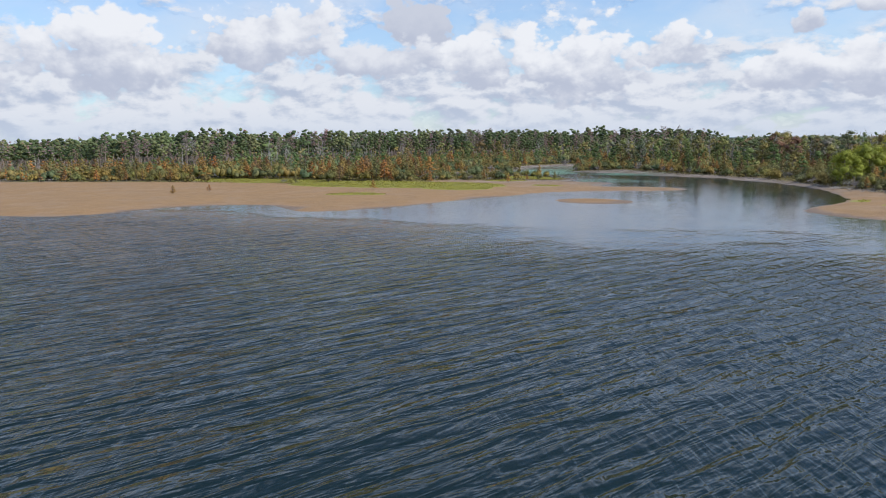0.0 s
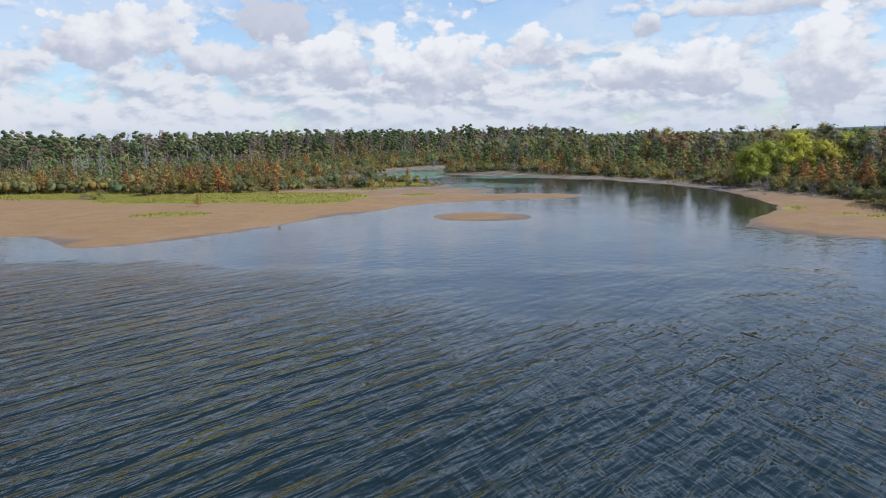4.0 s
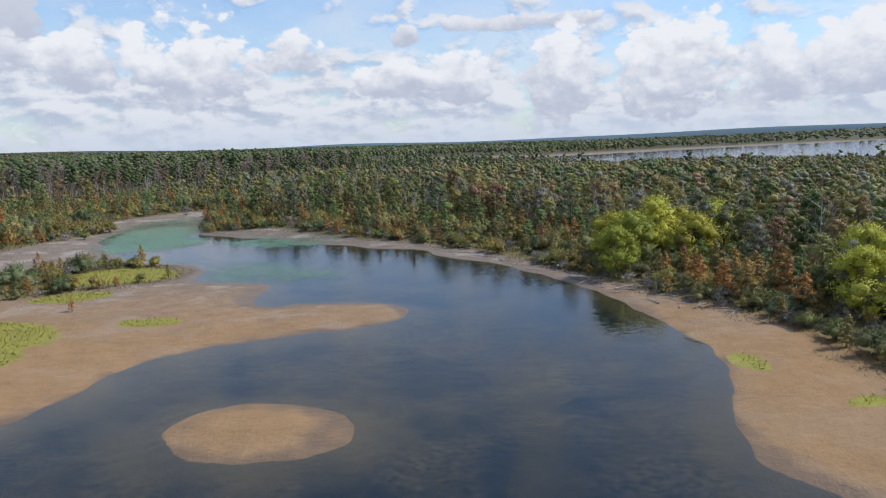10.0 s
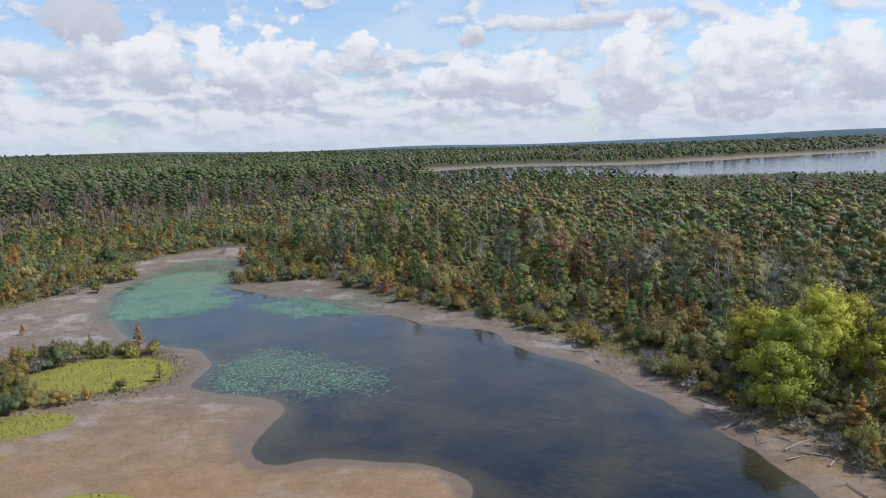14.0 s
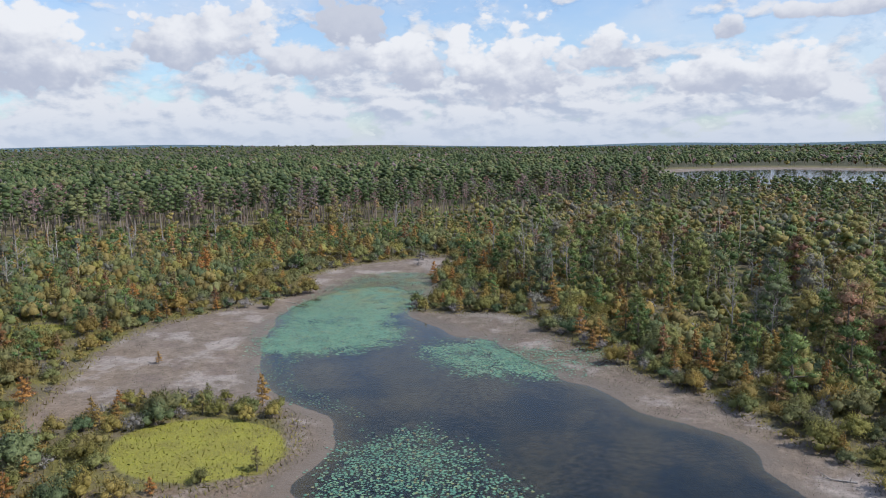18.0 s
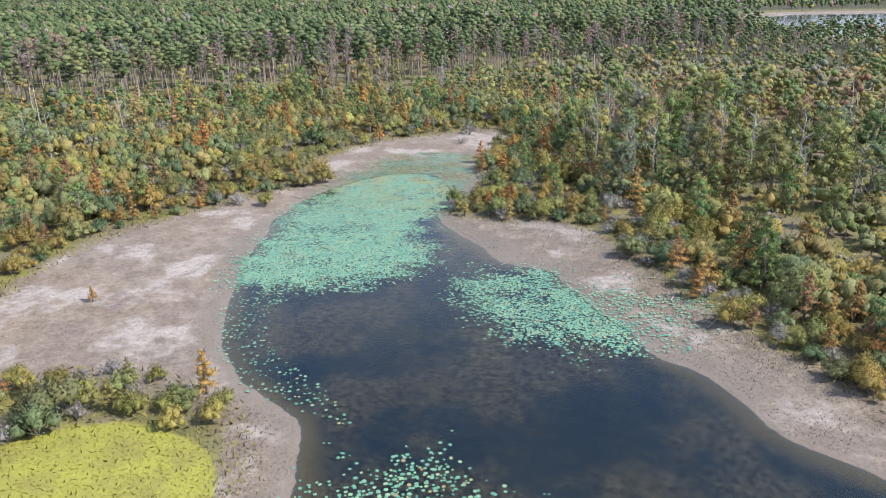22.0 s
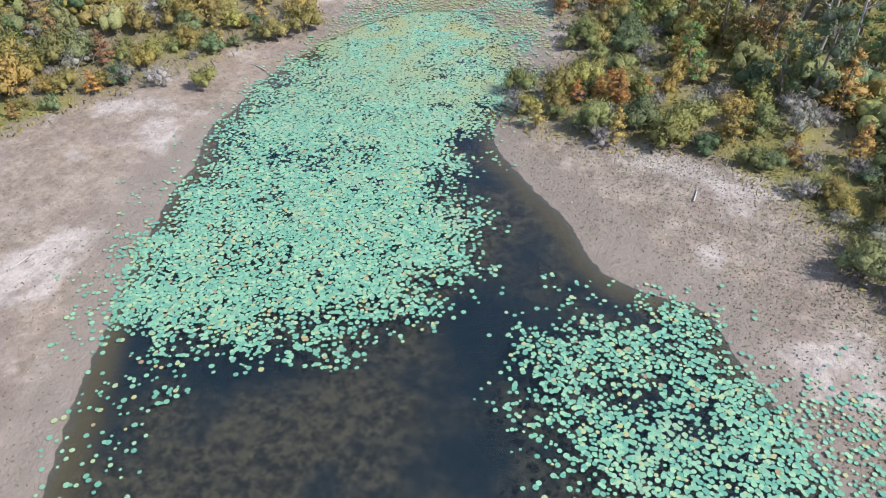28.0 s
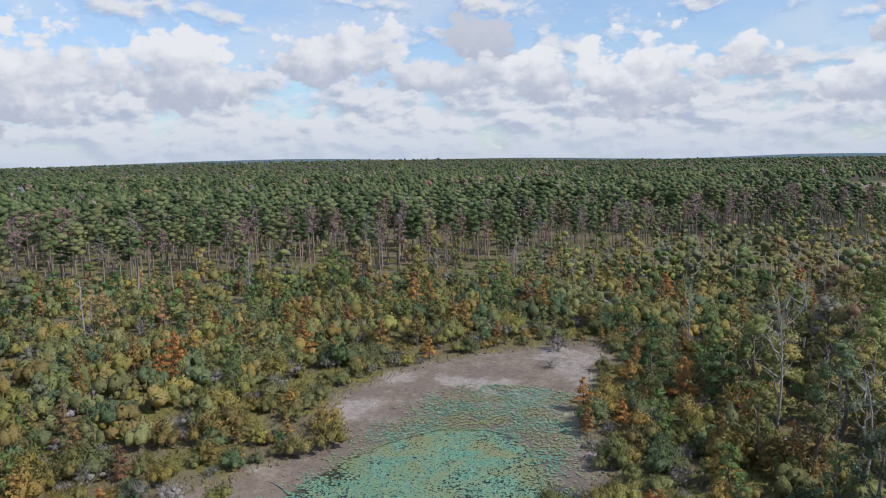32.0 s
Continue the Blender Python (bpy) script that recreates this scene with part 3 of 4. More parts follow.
def quads_mesh(name, verts, faces, mat, smooth=False):
    """A mesh from arrays: faces all have the same number of corners."""
    verts, faces = np.asarray(verts, np.float32), np.asarray(faces, np.int32)
    mesh = bpy.data.meshes.new(name)
    k = faces.shape[1]
    mesh.vertices.add(len(verts))
    mesh.vertices.foreach_set("co", verts.ravel())
    mesh.loops.add(faces.size)
    mesh.loops.foreach_set("vertex_index", faces.ravel())
    mesh.polygons.add(len(faces))
    mesh.polygons.foreach_set("loop_start", np.arange(0, faces.size, k, dtype=np.int32))
    mesh.polygons.foreach_set("loop_total", np.full(len(faces), k, np.int32))
    mesh.polygons.foreach_set("use_smooth", np.full(len(faces), smooth))
    mesh.materials.append(mat)
    mesh.update(calc_edges=True)
    return mesh


def set_normals(mesh, normals):
    """Shade by given directions, one at each vertex."""
    mesh.attributes.new("custom_normal", "FLOAT_VECTOR", "POINT").data.foreach_set("vector", np.asarray(normals, np.float32).ravel())
    mesh.update()


def unit(a):
    return a / (np.linalg.norm(a, axis=1)[:, None] + 1e-9)


def crown_mesh(name, v, f, normals, mat):
    mesh = quads_mesh(name, v, f, mat, True)
    set_normals(mesh, normals)
    return mesh


def build_ground():
    gx, gy = GRID_X, GRID_Y
    x, y = np.meshgrid(gx, gy)
    xy = np.stack([x.ravel(), y.ravel()], 1)
    verts = np.column_stack([xy, land_height(xy)])
    i = np.arange(len(gx) * len(gy)).reshape(len(gy), len(gx))
    faces = np.stack([i[:-1, :-1], i[:-1, 1:], i[1:, 1:], i[1:, :-1]], -1).reshape(-1, 4)
    mesh = quads_mesh("ground", verts, faces, GROUND, True)
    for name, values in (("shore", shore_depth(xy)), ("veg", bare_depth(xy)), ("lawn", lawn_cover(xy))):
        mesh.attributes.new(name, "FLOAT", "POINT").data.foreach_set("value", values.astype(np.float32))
    tagged(new("ground", mesh), "sandy and muddy lake shore rising to scrub and woods", "ground", kind="structure")
    size = 4700
    w = spread(-200, 200, 50, -size, size, 1.3)
    x, y = np.meshgrid(w, w)
    i = np.arange(len(w) ** 2).reshape(len(w), len(w))
    faces = np.stack([i[:-1, :-1], i[:-1, 1:], i[1:, 1:], i[1:, :-1]], -1).reshape(-1, 4)
    water = quads_mesh("water", np.column_stack([x.ravel(), y.ravel(), np.zeros(x.size)]), faces, WATER)
    tagged(new("water", water), "calm dark lake water reflecting a cloudy sky", "water", kind="structure")


def build_ridge():
    """A plain backdrop: the hill line beyond the woods, haze put into its blue."""
    made, n = material("haze_blue_hills")
    place = n.add("ShaderNodeNewGeometry").outputs["Position"]
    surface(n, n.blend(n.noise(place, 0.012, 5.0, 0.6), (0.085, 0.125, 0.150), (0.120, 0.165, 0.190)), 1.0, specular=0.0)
    a = np.radians(np.linspace(-100, 75, 240))
    top = 26 + 9 * ripple(a, a * 0, 0.09, 2.0) + 26 * np.exp(-((np.degrees(a) + 45) / 9) ** 2) + 34 * np.exp(-((np.degrees(a) - 30) / 12) ** 2)
    rows = [np.column_stack([np.sin(a) * (4300 + back), np.cos(a) * (4300 + back), top * lift - 3]) for back, lift in ((0, 0.0), (60, 0.75), (160, 1.0), (320, 0.0))]
    i = np.arange(4 * len(a)).reshape(4, len(a))
    faces = np.stack([i[:-1, :-1], i[:-1, 1:], i[1:, 1:], i[1:, :-1]], -1).reshape(-1, 4)
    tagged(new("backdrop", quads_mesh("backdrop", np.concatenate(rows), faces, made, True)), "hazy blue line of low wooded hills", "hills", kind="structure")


build_ground()
build_ridge()
# ---- plants: shapes ----
def tube(points, radii, sides=6):
    """A tapered limb along the points, closed by its thin end."""
    p, r = np.asarray(points, float), np.asarray(radii, float)
    along = np.gradient(p, axis=0)
    along /= np.linalg.norm(along, axis=1)[:, None] + 1e-9
    ref = np.where(np.abs(along[:, 2:3]) < 0.9, np.array([[0, 0, 1.0]]), np.array([[1.0, 0, 0]]))
    u = np.cross(along, ref)
    u /= np.linalg.norm(u, axis=1)[:, None]
    v = np.cross(along, u)
    a = np.arange(sides) * 2 * math.pi / sides
    ring = p[:, None] + r[:, None, None] * (np.cos(a)[None, :, None] * u[:, None] + np.sin(a)[None, :, None] * v[:, None])
    i = np.arange(len(p) * sides).reshape(len(p), sides)
    j = np.roll(i, -1, 1)
    return ring.reshape(-1, 3), np.stack([i[:-1], j[:-1], j[1:], i[1:]], -1).reshape(-1, 4)


def joined(pieces):
    verts, faces, start = [], [], 0
    for v, f in pieces:
        verts.append(v), faces.append(f + start)
        start += len(v)
    return np.concatenate(verts), np.concatenate(faces)


def leaves(r, spots, size, flat=0.35, slim=0.62):
    """One folded leaf clump (a slim triangle) at every spot, turned at random. Gives corners, faces and soft normals."""
    n = len(spots)
    spots, out = spots[:, :3], spots[:, 3:]
    normal = unit(r.normal(size=(n, 3)) * 0.6 + out * 0.8 + (0, 0, flat))
    side = unit(np.cross(normal, r.normal(size=(n, 3))))
    long = np.cross(normal, side)
    # a third are upright sprigs that break the outline
    sprig = r.uniform(size=n) < 0.36
    point = unit(out * 0.8 + (0, 0, 0.7) + r.normal(size=(n, 3)) * 0.35)
    long = np.where(sprig[:, None], -point, long)
    side = np.where(sprig[:, None], unit(np.cross(point, r.normal(size=(n, 3)))) * 0.6, side)
    s = (size * r.uniform(0.55, 1.3, n) * np.where(sprig, 1.25, 1.0))[:, None]
    corners = np.stack([spots - long * s, spots + side * s * slim + long * s * 0.25, spots + long * s * 0.7 - side * s * slim * 0.9], 1)
    faces = np.arange(3 * n).reshape(-1, 3)
    turned = np.cross(corners[:, 1] - corners[:, 0], corners[:, 2] - corners[:, 0])
    away = (turned * (normal + out)).sum(1) < 0
    faces = np.where(away[:, None], faces[:, [0, 2, 1]], faces)
    soft = unit(normal * 0.55 + out * 0.5 + (0, 0, 0.2))
    return corners.reshape(-1, 3), faces, np.repeat(soft, 3, 0)


def in_lobe(r, n, centre, radii):
    way = unit(r.normal(size=(n, 3)))
    way[:, 2] = np.where(way[:, 2] < -0.45, -way[:, 2], way[:, 2])
    return np.column_stack([np.asarray(centre) + way * (r.uniform(0.5, 1.32, n) ** 0.8)[:, None] * np.asarray(radii), way])


def balls():
    """Unit forms for the dense inside of a clump of leaves: 8, 20 and 80 faces."""
    octa = np.array([(1, 0, 0), (0, 1, 0), (-1, 0, 0), (0, -1, 0), (0, 0, 1), (0, 0, -1)], float), np.array([(0, 1, 4), (1, 2, 4), (2, 3, 4), (3, 0, 4), (1, 0, 5), (2, 1, 5), (3, 2, 5), (0, 3, 5)])
    made = [octa]
    for cuts in (1, 2):
        bm = bmesh.new()
        bmesh.ops.create_icosphere(bm, subdivisions=cuts, radius=1.0)
        bm.verts.index_update()
        made.append((np.array([v.co for v in bm.verts]), np.array([[v.index for v in f.verts] for f in bm.faces])))
        bm.free()
    return made


BALLS = balls()


def clump(r, lobes, count, leaf, flat, slim, fine=1, full=0.62):
    """A crown: each lobe a lumpy mass of foliage with loose leaves standing out of it."""
    area = np.array([radii[0] * radii[2] for _, radii in lobes])
    share = np.maximum(1, (count * area / area.sum()).astype(int))
    verts, faces, lights, start = [], [], [], 0
    bv, bf = BALLS[fine]
    for centre, radii in lobes:
        v = bv * np.asarray(radii) * full * r.uniform(0.6, 1.25, (len(bv), 1)) + centre
        verts.append(v), faces.append(bf + start), lights.append(unit(bv * 0.85 + (0, 0, 0.22)))
        start += len(v)
    if count:
        spots = np.concatenate([in_lobe(r, k, c, radii) for k, (c, radii) in zip(share, lobes)])
        v, f, light = leaves(r, spots, leaf, flat, slim)
        verts.append(v), faces.append(f + start), lights.append(light)
    return np.concatenate(verts), np.concatenate(faces), np.concatenate(lights)


def bent(r, start, end, bow, steps=4):
    t = np.linspace(0, 1, steps)[:, None]
    start, end = np.asarray(start, float), np.asarray(end, float)
    mid = r.normal(size=3) * bow
    return start + (end - start) * t + mid * np.sin(t * math.pi)


def broadleaf(r, high, wide, lobes=13, low=0.3, sides=6):
    """A crooked trunk with limbs that carry uneven clumps of leaves."""
    lean = r.normal(size=2) * 0.05 * high
    top = np.array([lean[0], lean[1], high * 0.8])
    stem = bent(r, (0, 0, -0.3), top, 0.03 * high, 6)
    wood = [tube(stem, np.linspace(0.026 * high, 0.006 * high, 6), sides)]
    masses = []
    for k in range(lobes):
        f = (k + 0.5) / lobes
        z = high * (low + (0.93 - low) * f)
        reach = wide * math.sin(math.pi * min(1, 0.18 + 0.78 * f)) ** 0.8 * r.uniform(0.4, 0.95)
        a = k * 2.4 + r.uniform(-0.6, 0.6)
        c = np.array([math.cos(a) * reach + lean[0] * f, math.sin(a) * reach + lean[1] * f, z + r.uniform(-0.06, 0.06) * high])
        size = wide * r.uniform(0.26, 0.47)
        masses.append((c, (size * r.uniform(0.85, 1.2), size * r.uniform(0.85, 1.2), size * r.uniform(0.62, 0.95))))
        if k % 2 == 0:
            root = stem[min(5, 1 + int(f * 4))]
            wood.append(tube(bent(r, root, c, 0.25, 3), (0.011 * high, 0.007 * high, 0.003 * high), 4))
    return joined(wood), masses


def pine(r, high, wide, bare=0.58, sides=6):
    """A tall bare stem with puffs of needles in a rounded top."""
    lean = r.normal(size=2) * 0.02 * high
    stem = bent(r, (0, 0, -0.3), (lean[0], lean[1], high * 0.97), 0.012 * high, 7)
    wood, masses = [tube(stem, np.linspace(0.0135 * high, 0.003 * high, 7), sides)], []
    tiers = 12
    for k in range(tiers):
        f = k / (tiers - 1)
        z = high * (bare + (0.97 - bare) * f)
        reach = wide * (0.45 + 0.8 * math.sin(math.pi * (0.14 + 0.74 * f))) * r.uniform(0.35, 0.95)
        a = 2.4 * k + r.uniform(-0.5, 0.5)
        c = np.array([lean[0] * f + math.cos(a) * reach * 0.75, lean[1] * f + math.sin(a) * reach * 0.75, z])
        wood.append(tube([(lean[0] * f, lean[1] * f, z - 0.4), c], (0.07, 0.02), 4))
        size = wide * r.uniform(0.34, 0.56)
        masses.append((c, (size, size * r.uniform(0.8, 1.1), size * r.uniform(0.48, 0.72))))
    return joined(wood), masses


def cone_tree(r, high, wide, sides=5):
    """A small feathery tree, widest low down, in layered sprays."""
    stem = bent(r, (0, 0, -0.2), (r.normal() * 0.15, r.normal() * 0.15, high), 0.02 * high, 5)
    wood, masses = [tube(stem, np.linspace(0.03 * high, 0.006 * high, 5), sides)], []
    tiers = 14
    for k in range(tiers):
        f = (k + 0.3) / tiers
        a = 2.4 * k + r.uniform(-0.5, 0.5)
        reach = wide * (1 - f) ** 0.7 * r.uniform(0.6, 1.05)
        c = np.array([math.cos(a) * reach * 0.6, math.sin(a) * reach * 0.6, high * (0.16 + 0.8 * f)])
        size = reach * 0.5 + 0.13
        masses.append((c, (size, size, high * r.uniform(0.05, 0.075))))
        if k % 3 == 0:
            wood.append(tube([(0, 0, c[2] - 0.2), c], (0.05, 0.015), 4))
    return joined(wood), masses


def shrub(r, high, wide, lobes=9):
    """Many thin stems from one root under an uneven dome of leaves."""
    wood, masses = [], []
    for k in range(lobes):
        a = k * 2.4 + r.uniform(-0.5, 0.5)
        reach = wide * 0.78 * (k / lobes) ** 0.6 * r.uniform(0.7, 1.05)
        tip = np.array([math.cos(a) * reach, math.sin(a) * reach, high * (1.0 - 0.75 * (reach / wide) ** 2) * r.uniform(0.55, 1.0)])
        wood.append(tube(bent(r, (0, 0, -0.1), tip, 0.12, 3), (0.05, 0.03, 0.012), 4))
        size = wide * r.uniform(0.30, 0.46)
        masses.append((tip * (1, 1, 0.62), (size * r.uniform(0.85, 1.15), size, max(size * r.uniform(0.75, 1.05), tip[2] * 0.42))))
    return joined(wood), masses


def snag(r, high, wide, forks=9):
    """A dead tree: bleached stem and broken, forking limbs."""
    stem = bent(r, (0, 0, -0.3), (r.normal() * 0.5, r.normal() * 0.5, high), 0.03 * high, 6)
    wood = [tube(stem, np.linspace(0.014 * high, 0.004 * high, 6), 6)]
    limbs = []
    for k in range(forks):
        f = 0.35 + 0.6 * k / forks
        root = stem[0] + (stem[-1] - stem[0]) * f
        a = 2.4 * k + r.uniform(-0.6, 0.6)
        reach = wide * (1.15 - f * 0.6) * r.uniform(0.5, 1.1)
        tip = root + np.array([math.cos(a) * reach, math.sin(a) * reach, reach * r.uniform(0.5, 1.3)])
        limb = bent(r, root, tip, 0.1 * reach, 4)
        wood.append(tube(limb, (0.008 * high, 0.006 * high, 0.004 * high, 0.0015 * high), 4))
        for _ in range(3):
            s = limb[r.integers(1, 4)]
            twig = s + r.normal(size=3) * reach * 0.25 + (0, 0, reach * 0.3)
            wood.append(tube(bent(r, s, twig, 0.1, 3), (0.004 * high, 0.0025 * high, 0.001 * high), 3))
    return joined(wood), None


def part(name, mesh, parent, label=""):
    ob = new(name, mesh)
    ob.parent = parent
    if label:
        tagged(ob, label)
    return ob


class Kind:
    """A sort of plant: a few built shapes, of which single plants and woods are made."""

    def __init__(self, name, label, category, build, sizes, leaf_mat, wood_mat, crown="crown", stem="trunk", variants=4, seed=1, leaf=(500, 0.15, 0.3, 0.6), full=0.66):
        self.name, self.label, self.category, self.crown, self.stem, self.leaf, self.full = name, label, category, crown, stem, leaf, full
        self.leaf_mat, self.wood_mat, self.sizes, self.meshes, self.shapes = leaf_mat, wood_mat, sizes, [], []
        for k in range(variants):
            r = np.random.default_rng(seed * 100 + k)
            wood, lobes = build(r)
            self.shapes.append((wood, lobes))
            self.meshes.append((quads_mesh(stem, *wood, wood_mat, True), crown_mesh(crown, *clump(r, lobes, *leaf, 1, full), leaf_mat) if lobes else None))

    def plant(self, x, y, z, scale, turn, k, group="", label=""):
        root = new(self.name)
        root.empty_display_size = 0.3
        tagged(root, label or self.label, self.category, group)
        wood, leaf = self.meshes[k % len(self.meshes)]
        part(self.stem, wood, root)
        if leaf:
            part(self.crown, leaf, root)
        root.matrix_world = Matrix.LocRotScale((x, y, z), Euler((0, 0, turn)), (scale, scale, scale * (0.92 + 0.16 * ((k * 7) % 10) / 10)))
        return root


def wood_stuff(name, label, category, shapes, mats, places, r):
    """Uncounted plants as one object: each shape turned and scaled to its places. shapes: (wood, leaves)."""
    verts, faces, slots, tints, lights, start = [], [], [], [], [], 0
    ready = []
    for wood, leaf in shapes:
        v, f = wood
        f = np.concatenate([f[:, :3], f[:, [0, 2, 3]]]) if f.shape[1] == 4 else f
        pieces = [(v, f, unit((v - v.mean(0)) * (1, 1, 0.02)))]
        if leaf is not None:
            pieces.append(leaf)
        ready.append(pieces)
    for x, y, z, s, k in places:
        tint = r.uniform()
        a = r.uniform(0, 6.283)
        c, sn = math.cos(a), math.sin(a)
        turn = np.array([[c, sn, 0], [-sn, c, 0], [0, 0, 1]]) * s
        for slot, (v, f, normals) in enumerate(ready[int(k) % len(ready)]):
            lights.append((normals @ (turn / s)).astype(np.float32))
            verts.append((v @ turn + (x, y, z)).astype(np.float32)), faces.append(f + start), slots.append(np.full(len(f), slot, np.int32)), tints.append(np.full(len(v), tint, np.float32))
            start += len(v)
    mesh = quads_mesh(name, np.concatenate(verts), np.concatenate(faces), mats[0], True)
    set_normals(mesh, np.concatenate(lights))
    mesh.materials.append(mats[1])
    mesh.polygons.foreach_set("material_index", np.concatenate(slots))
    mesh.attributes.new("tint", "FLOAT", "POINT").data.foreach_set("value", np.concatenate(tints))
    return tagged(new(name, mesh), label, category, kind="stuff")


KINDS = {
    "pine": Kind("pine_tree", "tall pine with a bare stem and a dark green crown", "tree", lambda r: pine(r, 18.5, 3.1, 0.56), (0.66, 1.1), PINE, PINE_BARK, seed=1, variants=5, leaf=(760, 0.20, 0.2, 0.4), full=0.92),
    "dead_pine": Kind("dead_pine", "dying pine with thin reddish grey needles", "tree", lambda r: pine(r, 18.5, 2.5, 0.56), (0.75, 1.08), DEAD_PINE, PINE_BARK, seed=2, variants=3, leaf=(460, 0.32, 0.2, 0.2), full=0.42),
    "broad": Kind("broadleaf_tree", "green broadleaf tree with an uneven crown", "tree", lambda r: broadleaf(r, 10.5, 2.7, 18, 0.12), (0.55, 1.2), BROAD, BARK, seed=3, variants=7, leaf=(1400, 0.20, 0.35, 0.6), full=0.66),
    "willow": Kind("willow_tree", "broad willow turning yellow green above the shore", "tree", lambda r: broadleaf(r, 10.5, 4.6, 24, 0.14), (0.8, 1.15), WILLOW, BARK, seed=4, leaf=(3600, 0.24, 0.35, 0.5)),
    "cypress": Kind("cypress_tree", "small cypress with rusty orange foliage", "tree", lambda r: cone_tree(r, 5.5, 1.9), (0.65, 1.3), CYPRESS, BARK, seed=5, variants=5, leaf=(640, 0.19, 0.25, 0.45), full=0.66),
    "rust": Kind("orange_cypress", "small cypress with bright orange autumn foliage", "tree", lambda r: cone_tree(r, 5.5, 2.2), (0.65, 1.3), RUST, BARK, seed=11, variants=4, leaf=(680, 0.20, 0.25, 0.45), full=0.66),
    "snag": Kind("dead_tree", "bleached dead tree with bare broken limbs", "tree", lambda r: snag(r, 11, 2.6), (0.6, 1.15), PALE_BARK, PALE_BARK, seed=6, stem="trunk", variants=5),
    "olive": Kind("shrub", "olive green shrub on the bank", "shrub", lambda r: shrub(r, 2.9, 2.2), (0.75, 1.75), OLIVE, BARK, "foliage", "stem", seed=7, variants=6, leaf=(900, 0.15, 0.3, 0.45)),
    "gold": Kind("golden_shrub", "shrub with golden autumn leaves", "shrub", lambda r: shrub(r, 3.1, 2.0), (0.7, 1.6), GOLD, BARK, "foliage", "stem", seed=8, variants=6, leaf=(880, 0.15, 0.3, 0.45)),
    "grey": Kind("bare_shrub", "bare grey shrub with dry twigs", "shrub", lambda r: shrub(r, 2.4, 2.0, 8), (0.6, 1.3), GREY, PALE_BARK, "foliage", "stem", seed=9, variants=4, leaf=(620, 0.24, 0.3, 0.10), full=0.4),
    "green": Kind("sapling", "young fresh green sapling", "tree", lambda r: broadleaf(r, 5.0, 1.3, 10, 0.15), (0.6, 1.4), GREEN, BARK, seed=10, variants=4, leaf=(520, 0.15, 0.35, 0.6)),
}
# ---- plants: places ----
def scatter(x0, x1, y0, y1, gap, seed):
    """Uneven points, about one every gap metres."""
    r = np.random.default_rng(seed)
    x, y = np.meshgrid(np.arange(x0, x1, gap), np.arange(y0, y1, gap))
    xy = np.stack([x.ravel(), y.ravel()], 1)
    return xy + r.uniform(-0.46, 0.46, xy.shape) * gap


def pick(r, odds):
    names, weights = list(odds), np.array(list(odds.values()), float)
    return names[r.choice(len(names), p=weights / weights.sum())]


GROUPS = {"pine": "pines of the woods", "dead_pine": "dying pines", "broad": "trees of the bank", "willow": "willows on the bank", "cypress": "rusty cypresses",
          "snag": "dead trees", "rust": "orange cypresses", "olive": "olive shrubs", "gold": "golden shrubs", "grey": "bare shrubs", "green": "saplings"}
LIMIT = {"pine": 260, "dead_pine": 110, "broad": 300, "willow": 40, "cypress": 300, "snag": 120, "rust": 120, "olive": 300, "gold": 300, "grey": 260, "green": 200}
planted = {name: 0 for name in KINDS}
spare = {name: [] for name in KINDS}


def put(name, x, y, scale=None, r=rng, label="", single=True):
    """One plant at a place: a thing of its own near the water, otherwise left for the joined woods."""
    kind = KINDS[name]
    z = float(land_height([(x, y)])[0])
    s = scale if scale is not None else r.uniform(*kind.sizes)
    if single and planted[name] < LIMIT[name]:
        planted[name] += 1
        kind.plant(x, y, z, s, r.uniform(0, 6.28), int(r.integers(0, 60)), GROUPS[name], label)
    else:
        spare[name].append((x, y, z, s, int(r.integers(0, 60))))


